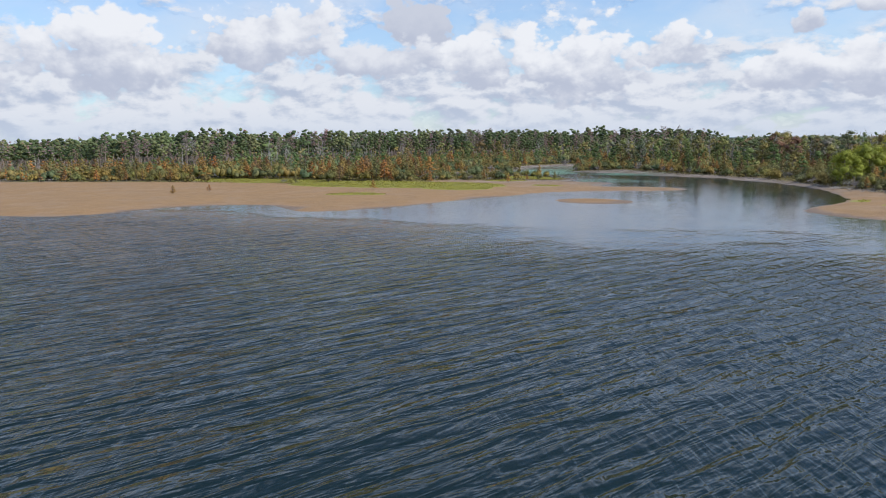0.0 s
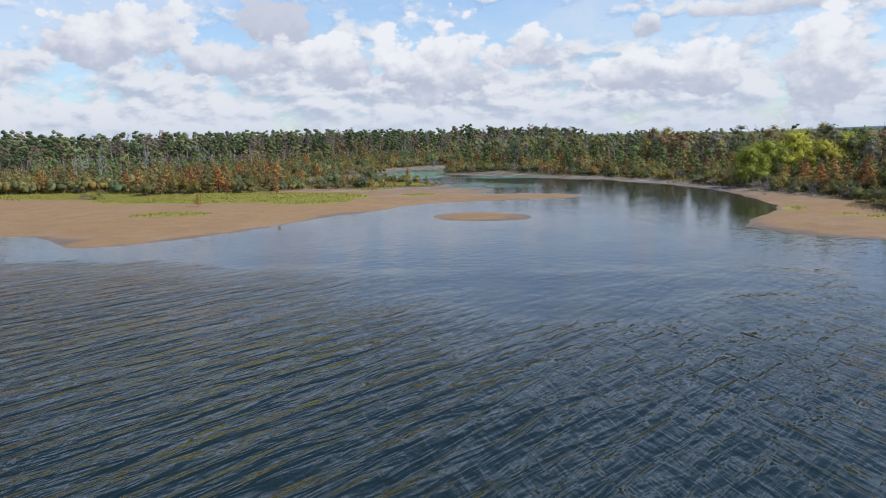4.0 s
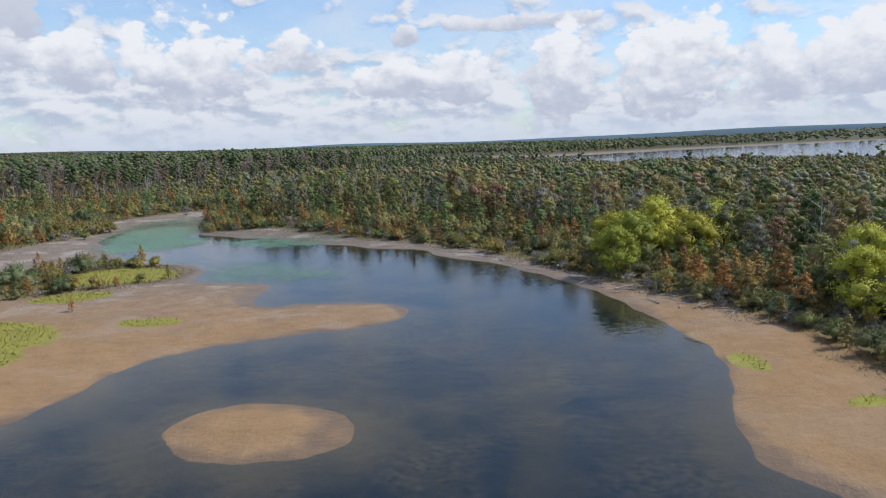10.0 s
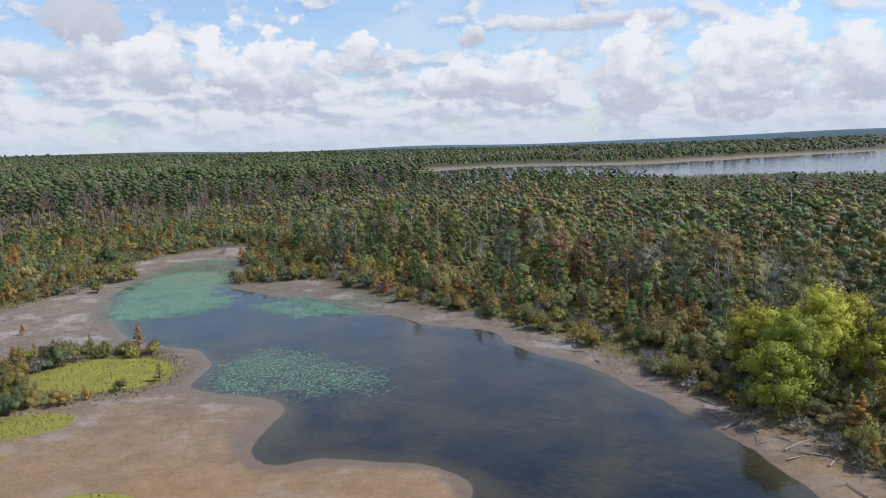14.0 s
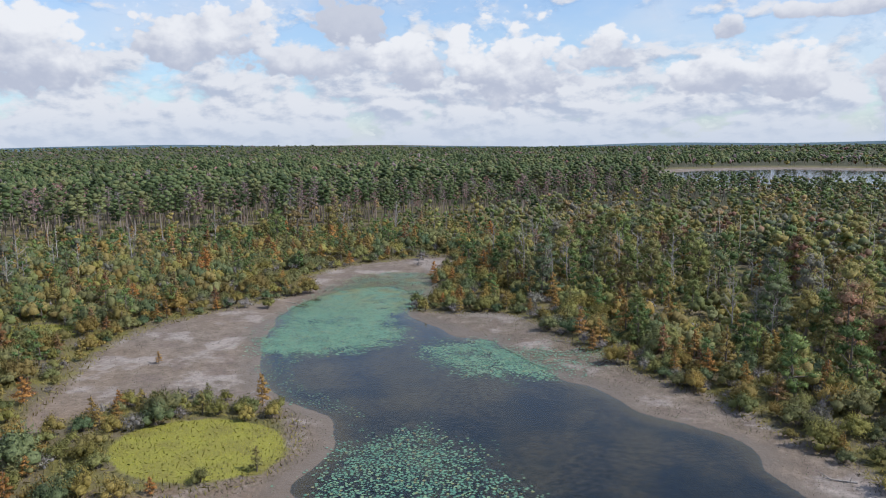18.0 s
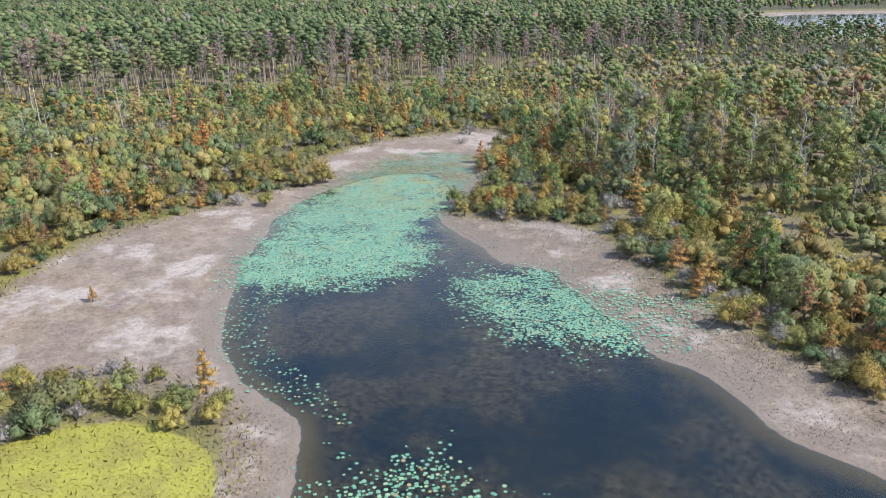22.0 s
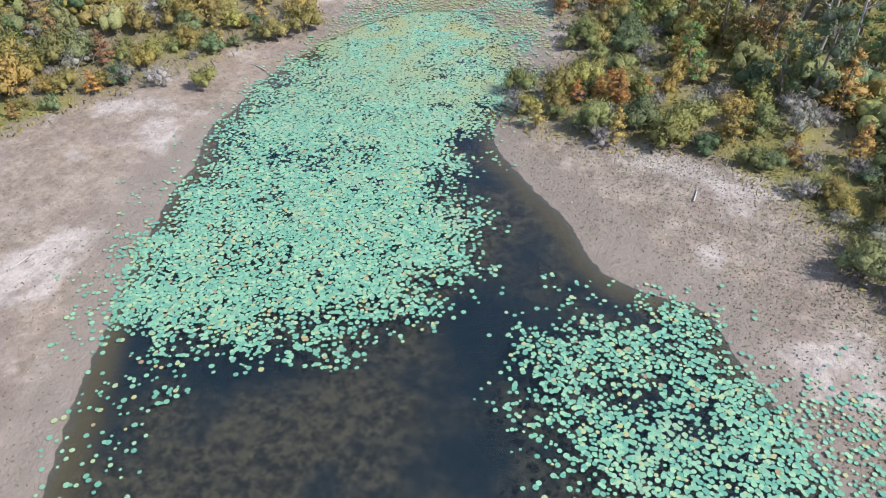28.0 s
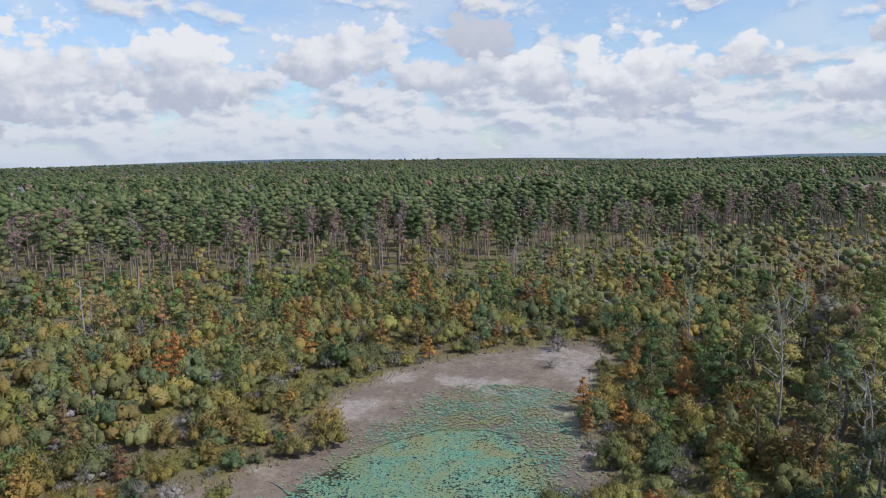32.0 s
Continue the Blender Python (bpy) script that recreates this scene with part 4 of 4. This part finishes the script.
def grow():
    r = np.random.default_rng(21)
    for x, y, s, label in ((-108.8, 23.9, 0.42, ""), (-107.6, 33.9, 0.36, ""), (-72.5, 53.5, 0.42, ""), (-74.3, 84.6, 0.55, ""), (-53.5, 92.4, 0.42, ""),
                           (-56.3, 112.4, 0.36, ""), (-74.2, 122.1, 0.5, ""), (-87.8, 144.8, 0.36, ""), (-62.5, 200.5, 0.5, "")):
        put("rust", x, y, s, r, "small orange cypress alone on the dry shore")
    for x, y, s in ((29, 110, 0.85), (34, 117, 1.0), (39, 124, 1.1), (31, 124, 0.9), (43, 114, 1.0), (49, 121, 0.95), (46, 132, 0.9), (56, 84, 0.9), (51, 76, 0.85),
                    (57, 68, 1.0), (52, 60, 0.75), (62, 60, 1.0), (64, 75, 1.0), (71, 66, 0.95), (70, 52, 0.9), (78, 58, 1.0), (60, 50, 0.7), (84, 48, 0.9), (95, 52, 1.0)):
        put("willow", x, y, s, r)
    for x, y, s in ((37.5, 95, 0.95), (39.5, 91, 1.05), (41, 87, 1.1), (43.5, 90, 1.2), (38.5, 100, 0.9), (42.5, 95, 1.25), (46, 86, 1.2), (45.5, 80, 1.0), (35, 103, 0.85), (48, 92, 1.3),
                    (-60.5, 200, 0.62), (-64, 199, 0.5), (-62, 202, 0.55), (-58.5, 202, 0.5)):
        put("rust", x, y, s, r)
    for x, y, s in ((-60, 246, 1.15), (-58.5, 247.5, 1.05), (-73, 255, 0.95), (-56, 228, 1.15), (30.5, 93, 0.28), (28.5, 99, 0.25), (-50, 226, 0.9), (-47, 232, 0.8), (-44, 224, 0.95), (-41, 238, 0.85), (-37, 230, 0.9), (-33, 222, 0.8), (-30, 240, 0.95), (-52, 252, 0.8), (-26, 228, 0.85), (-38, 250, 0.9),
                    (-20, 215, 0.8), (-12, 222, 0.9)):
        put("snag", x, y, s, r)
    for x, y, s, name in ((-120, 232.5, 1.2, "grey"), (-92, 248, 1.25, "grey"), (-88.9, 238.6, 0.7, "grey"), (-97.5, 199.6, 1.4, "gold"), (-101, 203, 1.3, "gold"), (-99, 196, 1.1, "olive"),
                          (-101, 181.5, 1.0, "grey"), (-97, 184, 0.9, "gold"), (-104, 180, 1.0, "grey"), (-63, 201, 0.8, "olive"), (-66, 199, 0.7, "gold"), (-59, 202, 0.9, "gold"), (-65.5, 201.5, 0.8, "gold"),
                          (-113, 238, 1.2, "cypress"), (-116, 240, 1.1, "gold"), (-110, 240, 1.0, "gold"), (-40, 191.5, 0.6, "grey"), (-35, 184, 0.6, "grey")):
        put(name, x, y, s, r)

    for x, y, s, name in ((118, 179, 0.55, "broad"), (121, 182, 0.5, "broad"), (166, 287, 0.6, "broad"), (172, 296, 0.55, "broad")):
        put(name, x, y, s, r, "dark rounded tree alone on the mown field")

    near = scatter(-230, 120, 20, 330, 2.4, 5)
    v, lawn, pines = bare_depth(near), lawn_cover(near), pine_depth(near)
    order = np.argsort(v)
    patch = ripple(near[:, 0], near[:, 1], 7.0, 3.0)
    tall = ripple(near[:, 0], near[:, 1], 16.0, 5.0)
    heights = land_height(near)
    for i in order:
        x, y = near[i]
        if v[i] < -0.9 + (1.5 if x < -78 else 0) or lawn[i] > 0.55 or pines[i] > 0 or heights[i] < 0.1:
            continue
        east = x > -78 + (y - 225) * 0.35 and not (x < -48 and y < 150)
        thin = r.uniform()
        if east:
            if v[i] < 7:
                odds, keep, top = {"olive": 4, "gold": 3.0, "grey": 4.5, "cypress": 1.2, "rust": 0.2, "green": 0.3}, 0.92, 0.74
            elif v[i] < 20:
                odds, keep, top = {"olive": 3.5, "gold": 2.6, "grey": 1.2, "cypress": 1.4, "rust": 0.3, "green": 1.2, "broad": 0.9}, 0.86, 0.95
            else:
                odds, keep, top = {"broad": 4, "cypress": 0.6, "olive": 2.2, "gold": 0.9, "snag": 1.0, "green": 1.3, "grey": 0.5}, 0.36 + 0.14 * tall[i], 1.0
        else:
            if v[i] < 6:
                odds, keep, top = {"olive": 3.5, "gold": 3.5, "grey": 2.0, "cypress": 1.2, "rust": 0.4}, 0.8, 0.6
            elif v[i] < 45:
                odds, keep, top = {"olive": 5, "gold": 3.0, "grey": 1.8, "cypress": 1.0, "rust": 0.2, "green": 1.2}, 0.72, 1.0
            else:
                odds, keep, top = {"olive": 3, "gold": 1.6, "grey": 1.6, "cypress": 1, "rust": 0.12, "green": 1.8, "broad": 0.7, "snag": 0.6}, 0.5, 1.0
        if x < -85 and y < 128 and v[i] < 30:
            odds = {"olive": 2.5, "gold": 3, "cypress": 3, "rust": 1.0, "grey": 1}
        if math.hypot(x + 54, y - 120) < 12.5:
            keep = 0.12
        if thin > keep * (1 + 0.25 * patch[i]):
            continue
        name = pick(r, odds)
        low, high = KINDS[name].sizes
        scale = r.uniform(low, high) * top * (0.85 if name == "broad" and v[i] < 20 else 1)
        put(name, x, y, float(scale), r, single=x < 75 and y < 300 and x > -190)


def lakeside(x, y):
    """How far trees grow up near the far lake: low scrub at its near shore."""
    open_view = min(1.0, max(0.0, (x / max(y, 1.0) - 0.10) / 0.12))
    return 1.0 if y > 900 else min(1.0, max(0.5 - 0.25 * open_view, (float(lake_gap([(x, y)])[0]) - 10) / (70 + 190 * open_view)))


def grow_pines():
    r = np.random.default_rng(22)
    spots = scatter(-420, 330, 40, 560, 5.0, 6)
    d = pine_depth(spots)
    v = bare_depth(spots)
    lawn, heights = lawn_cover(spots), land_height(spots)
    for i in np.argsort(np.abs(d)):
        x, y = spots[i]
        if heights[i] < 0.3 or v[i] < 12 or lawn[i] > 0.5:
            continue
        if d[i] < 0:
            # woods east of the cove, behind the bank
            if x > 60 or y > 300:
                if x > -130 and r.uniform() < 0.46:
                    name = pick(r, {"broad": 5.5, "olive": 0.8, "gold": 0.5, "pine": 0.4 if y > 330 else 0, "snag": 0.6, "dead_pine": 0.3 if y > 330 else 0, "cypress": 0.5})
                    spare[name].append((x, y, heights[i], r.uniform(0.6, 1.1) * (1.0 if name == "broad" else 0.7) * lakeside(x, y), int(r.integers(0, 60))))
            continue
        if d[i] > 140 or r.uniform() > (0.55 if d[i] < 20 else 0.72 + 0.22 * ripple(x, y, 15.0, 2.0)):
            continue
        if x > -10:
            name = pick(r, {"pine": 4, "broad": 4, "dead_pine": 1.0, "snag": 0.4})
        else:
            name = pick(r, {"pine": 6, "dead_pine": 3.6 if d[i] < 40 else 0.7, "broad": 0.8, "snag": 0.25 if d[i] > 12 else 0.9})
        scale = r.uniform(*KINDS[name].sizes) * (0.7 if x > -60 and name != "broad" else 1) * (0.92 + 0.1 * ripple(x, y, 22.0, 1.0)) * (0.8 if y < 175 and x < -150 else 1) * (lakeside(x, y) if x > -130 and y > 330 else 1)
        put(name, x, y, float(scale), r, single=d[i] < 60 and -240 < x < -40)


def thinned(kind, r, wood_faces, masses, leaf_count, fine=1):
    """Coarser shapes of a kind for the woods: fewer, larger masses of leaves."""
    out = []
    for (v, f), lobes in kind.shapes:
        if lobes:
            step = len(lobes) / masses
            swell = step ** 0.36
            few = [(c, tuple(swell * q for q in radii)) for c, radii in (lobes[int((k + 0.5) * step)] for k in range(masses))]
            crown = clump(r, few, leaf_count, kind.leaf[1] * 1.6, kind.leaf[2], kind.leaf[3], fine, kind.full * 1.05)
        out.append(((v[: f[:wood_faces].max() + 1], f[:wood_faces]), crown if lobes else None))
    return out


def grow_far_woods():
    r = np.random.default_rng(23)
    coarse = {name: thinned(kind, r, 75 if name == "snag" else 10, {"broad": 8, "pine": 6, "dead_pine": 5, "willow": 12}.get(name, 5), {"broad": 84, "pine": 60, "dead_pine": 46}.get(name, 80)) for name, kind in KINDS.items()}
    words = {"pine": "pine_woods", "dead_pine": "dying_pine_woods", "broad": "broadleaf_woods", "willow": "willow_thicket", "cypress": "cypress_thicket", "rust": "orange_thicket", "snag": "dead_woods",
             "olive": "olive_scrub", "gold": "golden_scrub", "grey": "bare_scrub", "green": "sapling_thicket"}
    for name, places in spare.items():
        if places:
            kind = KINDS[name]
            wood_stuff(words[name], "dense " + words[name].replace("_", " ") + " behind the shore", "woods", coarse[name], (kind.wood_mat, kind.leaf_mat), places, r)
    # distant canopy, coarser with distance
    tiny = []
    for tall, wide in ((17.5, 3.3), (10.5, 3.6), (17.0, 2.6)):
        forms = []
        for _ in range(6):
            heads = [(np.array([r.normal() * 0.5, r.normal() * 0.5, tall * 0.60]), (wide * 0.8, wide * 0.8, tall * 0.34)),
                     (np.array([r.normal() * 1.2, r.normal() * 1.2, tall * 0.78]), (wide * 0.85, wide * 0.75, tall * 0.15)),
                     (np.array([r.normal() * 1.8, r.normal() * 1.8, tall * 0.70]), (wide * 0.6, wide * 0.7, tall * 0.13))]
            forms.append((tube([(0, 0, 0), (0, 0, tall * 0.6)], (0.2, 0.1), 3), clump(r, heads, 14, 0.75, 0.3, 0.5, 0, 0.88)))
        tiny.append(forms)
    for slot, (low, high, gap, grown) in enumerate(((180, 620, 6.5, 1.0), (600, 1500, 15, 1.6), (1450, 3900, 46, 3.0))):
        spots = scatter(-high, high, 20, high, gap, 30 + slot)
        far = np.hypot(spots[:, 0], spots[:, 1] - 60)
        bearing = np.degrees(np.arctan2(-spots[:, 0], spots[:, 1] - 60))
        spots = spots[(far > low) & (far < high) & (bearing > -62) & (bearing < 92)]
        d, v, h, lawn = pine_depth(spots), bare_plan(spots), np.maximum(land_height(spots), 0.4), lawn_cover(spots)
        for n, name in enumerate(("pine", "broad", "dead_pine")):
            places = []
            for i, (x, y) in enumerate(spots):
                if slot == 0 and (abs(x) < 430 and y < 560 and (d[i] < 140 if x < 330 else False)) or v[i] < 8 or lawn[i] > 0.5 or h[i] < 0.3:
                    continue
                share = r.uniform()
                mine = 0 if share < (0.78 if x < 0 else 0.5) else 1 if share < 0.93 else 2
                if mine == n:
                    places.append((x, y, h[i], r.uniform(0.7, 1.0) * (1.2 if n == 1 else 1.0) * ((0.8 * lakeside(x, y)) if x > -160 and y < 900 else 1) * (0.85 + 0.15 * ripple(np.float64(x), np.float64(y), 60.0, 1.0)), int(r.integers(0, 60))))
            shapes = tiny[n]
            if grown > 1:
                shapes = [((w[0] * (grown ** 0.6, grown ** 0.6, 1), w[1]), (l[0] * (grown, grown, 1), l[1], l[2])) for w, l in shapes]
            if places:
                kind = KINDS[name]
                wood_stuff("far_woods", "distant mixed woods reaching to the horizon", "woods", shapes, (kind.wood_mat, kind.leaf_mat), places, r)


grow()
grow_pines()
grow_far_woods()


# ---- lotus pads ----
def pad_shape(r, sides=9):
    """A round, slightly dished leaf with a notch and a worn rim."""
    a = np.linspace(0.07, 2 * math.pi - 0.07, sides)
    rim = r.uniform(0.94, 1.04, sides)
    v = np.column_stack([np.cos(a) * rim, np.sin(a) * rim, r.uniform(0.0, 0.05, sides)])
    v = np.vstack([[0.08, 0, 0.0], v])
    return v, np.array([(0, k, k + 1) for k in range(1, sides)])


def grow_pads():
    r = np.random.default_rng(31)
    shapes = [pad_shape(r) for _ in range(6)]
    loops = [(rounded(PAD_UPPER, 3), 0.195, 0.95), (rounded(PAD_EAST, 3), 0.235, 0.9), (rounded(PAD_LOWER, 3), 0.33, 0.85)]
    spots = []
    for loop, gap, keep in loops:
        low, high = loop.min(0) - 7, loop.max(0) + 7
        xy = scatter(low[0], high[0], low[1], high[1], gap, int(gap * 1000))
        d = depth_in(xy, loop) + 1.8 * ripple(xy[:, 0], xy[:, 1], 2.0, 4.0) + 0.9 * ripple(xy[:, 0], xy[:, 1], 0.7, 1.0)
        shore = shore_depth(xy)
        chance = keep * np.clip((d + 4.0) / 7.0, 0, 1) ** 2.2
        chance *= np.clip(0.95 - 0.3 * (ripple(xy[:, 0], xy[:, 1], 1.1, 2.2) + ripple(xy[:, 0], xy[:, 1], 3.9, 0.7)), 0.45, 1) * np.where(shore > 0.5, np.where(xy[:, 1] > 190, 0.55, 0.42), 1.0)
        spots.append(xy[(r.uniform(size=len(xy)) < chance) & (shore < 16)])
    edge = scatter(-74, -48, 139, 162, 0.55, 77)
    d = shore_depth(edge)
    spots.append(edge[(d < 0.8) & (d > -4.5) & (r.uniform(size=len(edge)) < 0.42)])
    xy = np.concatenate(spots)
    z = np.maximum(land_height(xy), 0.0) + r.uniform(0.006, 0.03, len(xy)) + np.where(shore_depth(xy) > 0, r.uniform(0.0, 0.15, len(xy)), 0)
    size = r.uniform(0.085, 0.19, len(xy))
    singles = np.flatnonzero((xy[:, 0] > -63) & (xy[:, 0] < -47) & (xy[:, 1] > 158) & (xy[:, 1] < 180))[:290]
    alone = np.zeros(len(xy), bool)
    alone[singles] = True
    meshes = [quads_mesh("lotus_pad", v, f, PAD) for v, f in shapes]
    for i in singles:
        ob = tagged(new("lotus_pad", meshes[int(r.integers(0, 6))]), "round pale green lotus pad floating on the water", "water plant", "floating lotus pads")
        ob.matrix_world = Matrix.LocRotScale((*xy[i], z[i]), Euler((r.normal() * 0.05, r.normal() * 0.05, r.uniform(0, 6.28))), (size[i],) * 3)
    verts, faces, start = [], [], 0
    for i in np.flatnonzero(~alone):
        v, f = shapes[int(r.integers(0, 6))]
        a = r.uniform(0, 6.283)
        m = np.array(Euler((r.normal() * 0.04, r.normal() * 0.04, a)).to_matrix())
        verts.append((v * size[i]) @ m.T + (*xy[i], z[i])), faces.append(f + start)
        start += len(v)
    tagged(new("lotus_bed", quads_mesh("lotus_bed", np.concatenate(verts), np.concatenate(faces), PAD)), "dense bed of pale green lotus pads on shallow water", "water plants", kind="stuff")


grow_pads()


# ---- grass ----
def grow_grass():
    r = np.random.default_rng(41)
    for name, mat, label, gap, high, slim, test in (("lawn_grass", GRASS, "bright yellow green grass on the dry lake bed", 0.42, 0.26, 0.35, lambda xy: (lawn_cover(xy) > 0.5) & (shore_depth(xy) > 2)),
                                              ("sedge", DRY_GRASS, "dry sedge and weeds among the shrubs", 0.6, 0.40, 0.3, lambda xy: (bare_depth(xy) > -1.5) & (lawn_cover(xy) < 0.5)),
                                              ("dry_brush", TWIGS, "tangle of dry twigs and weeds along the bank", 0.34, 0.24, 0.2, lambda xy: (bare_depth(xy) + 1.6 * ripple(xy[:, 0], xy[:, 1], 3.0, 8.0) > -3.2) & (bare_depth(xy) < 5) & (xy[:, 0] > -62) & (shore_depth(xy) > 2.0) & (lawn_cover(xy) < 0.5))):
        xy = np.concatenate([scatter(-150, 60, 30, 265, gap, 51)])
        xy = xy[test(xy)]
        xy = xy[bare_depth(xy) < 55]
        h = land_height(xy)
        n = len(xy)
        tips = np.column_stack([xy, h + high * 0.25, np.tile((0, 0, 0.5), (n, 1))])
        v, f, _ = leaves(r, tips, high, 0.35, slim)
        down = np.cross(v[1::3] - v[::3], v[2::3] - v[::3])[:, 2] < 0
        f = np.arange(len(v)).reshape(-1, 3)
        f = np.where(down[:, None], f[:, [0, 2, 1]], f)
        mesh = quads_mesh(name, v, f, mat, True)
        set_normals(mesh, unit(np.repeat(r.normal(size=(n, 3)) * 0.22 + (0, 0, 1), 3, 0)))
        tagged(new(name, mesh), label, "grass", kind="stuff")


grow_grass()


# ---- litter on the drying mud ----
def strew_litter():
    r = np.random.default_rng(45)
    xy = scatter(-112, 45, 95, 250, 0.5, 46)
    d, v = shore_depth(xy), bare_depth(xy)
    keep = (d > 1.0) & (v < 3) & (r.uniform(size=len(xy)) < np.clip(0.5 + 0.5 * ripple(xy[:, 0], xy[:, 1], 5.0, 6.0), 0.05, 0.9))
    xy = xy[keep & ((xy[:, 1] > 135) | (v > -9))]
    spit = scatter(-74, -12, 150, 206, 0.26, 47)
    d, v = shore_depth(spit), bare_depth(spit)
    spit = spit[(d > 0.8) & (v < 2) & (spit[:, 0] > -74 + (206 - spit[:, 1]) * 0.4) & (r.uniform(size=len(spit)) < np.clip(0.42 + 0.35 * ripple(spit[:, 0], spit[:, 1], 3.0, 6.0) + 0.05 * (d - 4), 0.04, 0.8))]
    xy = np.concatenate([xy, spit])
    n = len(xy)
    spots = np.column_stack([xy, land_height(xy) + 0.03, np.zeros((n, 2)), np.ones(n)])
    v, f, _ = leaves(r, spots, 0.11, 2.2, 0.6)
    tagged(new("leaf_litter", quads_mesh("leaf_litter", v, f, LITTER)), "dead leaves and twigs strewn on the drying mud", "leaf litter", kind="stuff")


strew_litter()


# ---- driftwood ----
def driftwood(x, y, length, turn, thick, r):
    """A stranded bleached log with broken branch stubs."""
    root = new("driftwood_log")
    tagged(root, "bleached driftwood log stranded on the bank", "driftwood", "driftwood on the bank")
    line = bent(r, (-length / 2, 0, thick * 0.8), (length / 2, 0, thick * 0.9), 0.05 * length, 6)
    line[:, 2] = np.abs(line[:, 2]) * 0.3 + thick * 0.7
    part("log", quads_mesh("log", *tube(line, thick * np.linspace(1, 0.4, 6), 7), PALE_BARK, True), root)
    for k in range(int(r.integers(2, 5))):
        s = line[r.integers(1, 6)]
        tip = s + np.array([r.normal() * 0.6, r.normal() * 0.6, r.uniform(0.15, 1.0)]) * length * 0.22
        part("branch", quads_mesh("branch", *tube(bent(r, s, tip, 0.1, 3), (thick * 0.4, thick * 0.28, thick * 0.1), 5), PALE_BARK, True), root)
    root.matrix_world = Matrix.LocRotScale((x, y, float(land_height([(x, y)])[0])), Euler((0, 0, turn)), None)


def strand_logs():
    r = np.random.default_rng(61)
    for k in range(46):
        f = (k + 0.5) / 46
        a, b = np.array([[4.5, 143.0], [33.0, 90.0]]) if k < 14 else np.array([[22, 113.0], [39.0, 80.0]])
        g = (k / 14) if k < 14 else (k - 14) / 32
        x, y = a + (b - a) * g + r.normal(size=2) * (1.2, 1.5) + (0.5, 0)
        if float(shore_depth([(x, y)])[0]) > 1.5:
            driftwood(x, y, r.uniform(1.5, 4.8), r.uniform(0, 3.14), r.uniform(0.04, 0.11), r)
    for x, y, l in ((-88, 158, 2.0), (-96, 190, 3.0), (-50, 190, 2.0), (-66.5, 140.5, 1.5), (-33, 180, 3.0), (-25, 171, 3.0), (-30, 176, 2.5)):
        driftwood(x, y, l, r.uniform(0, 3.14), 0.07, r)


strand_logs()
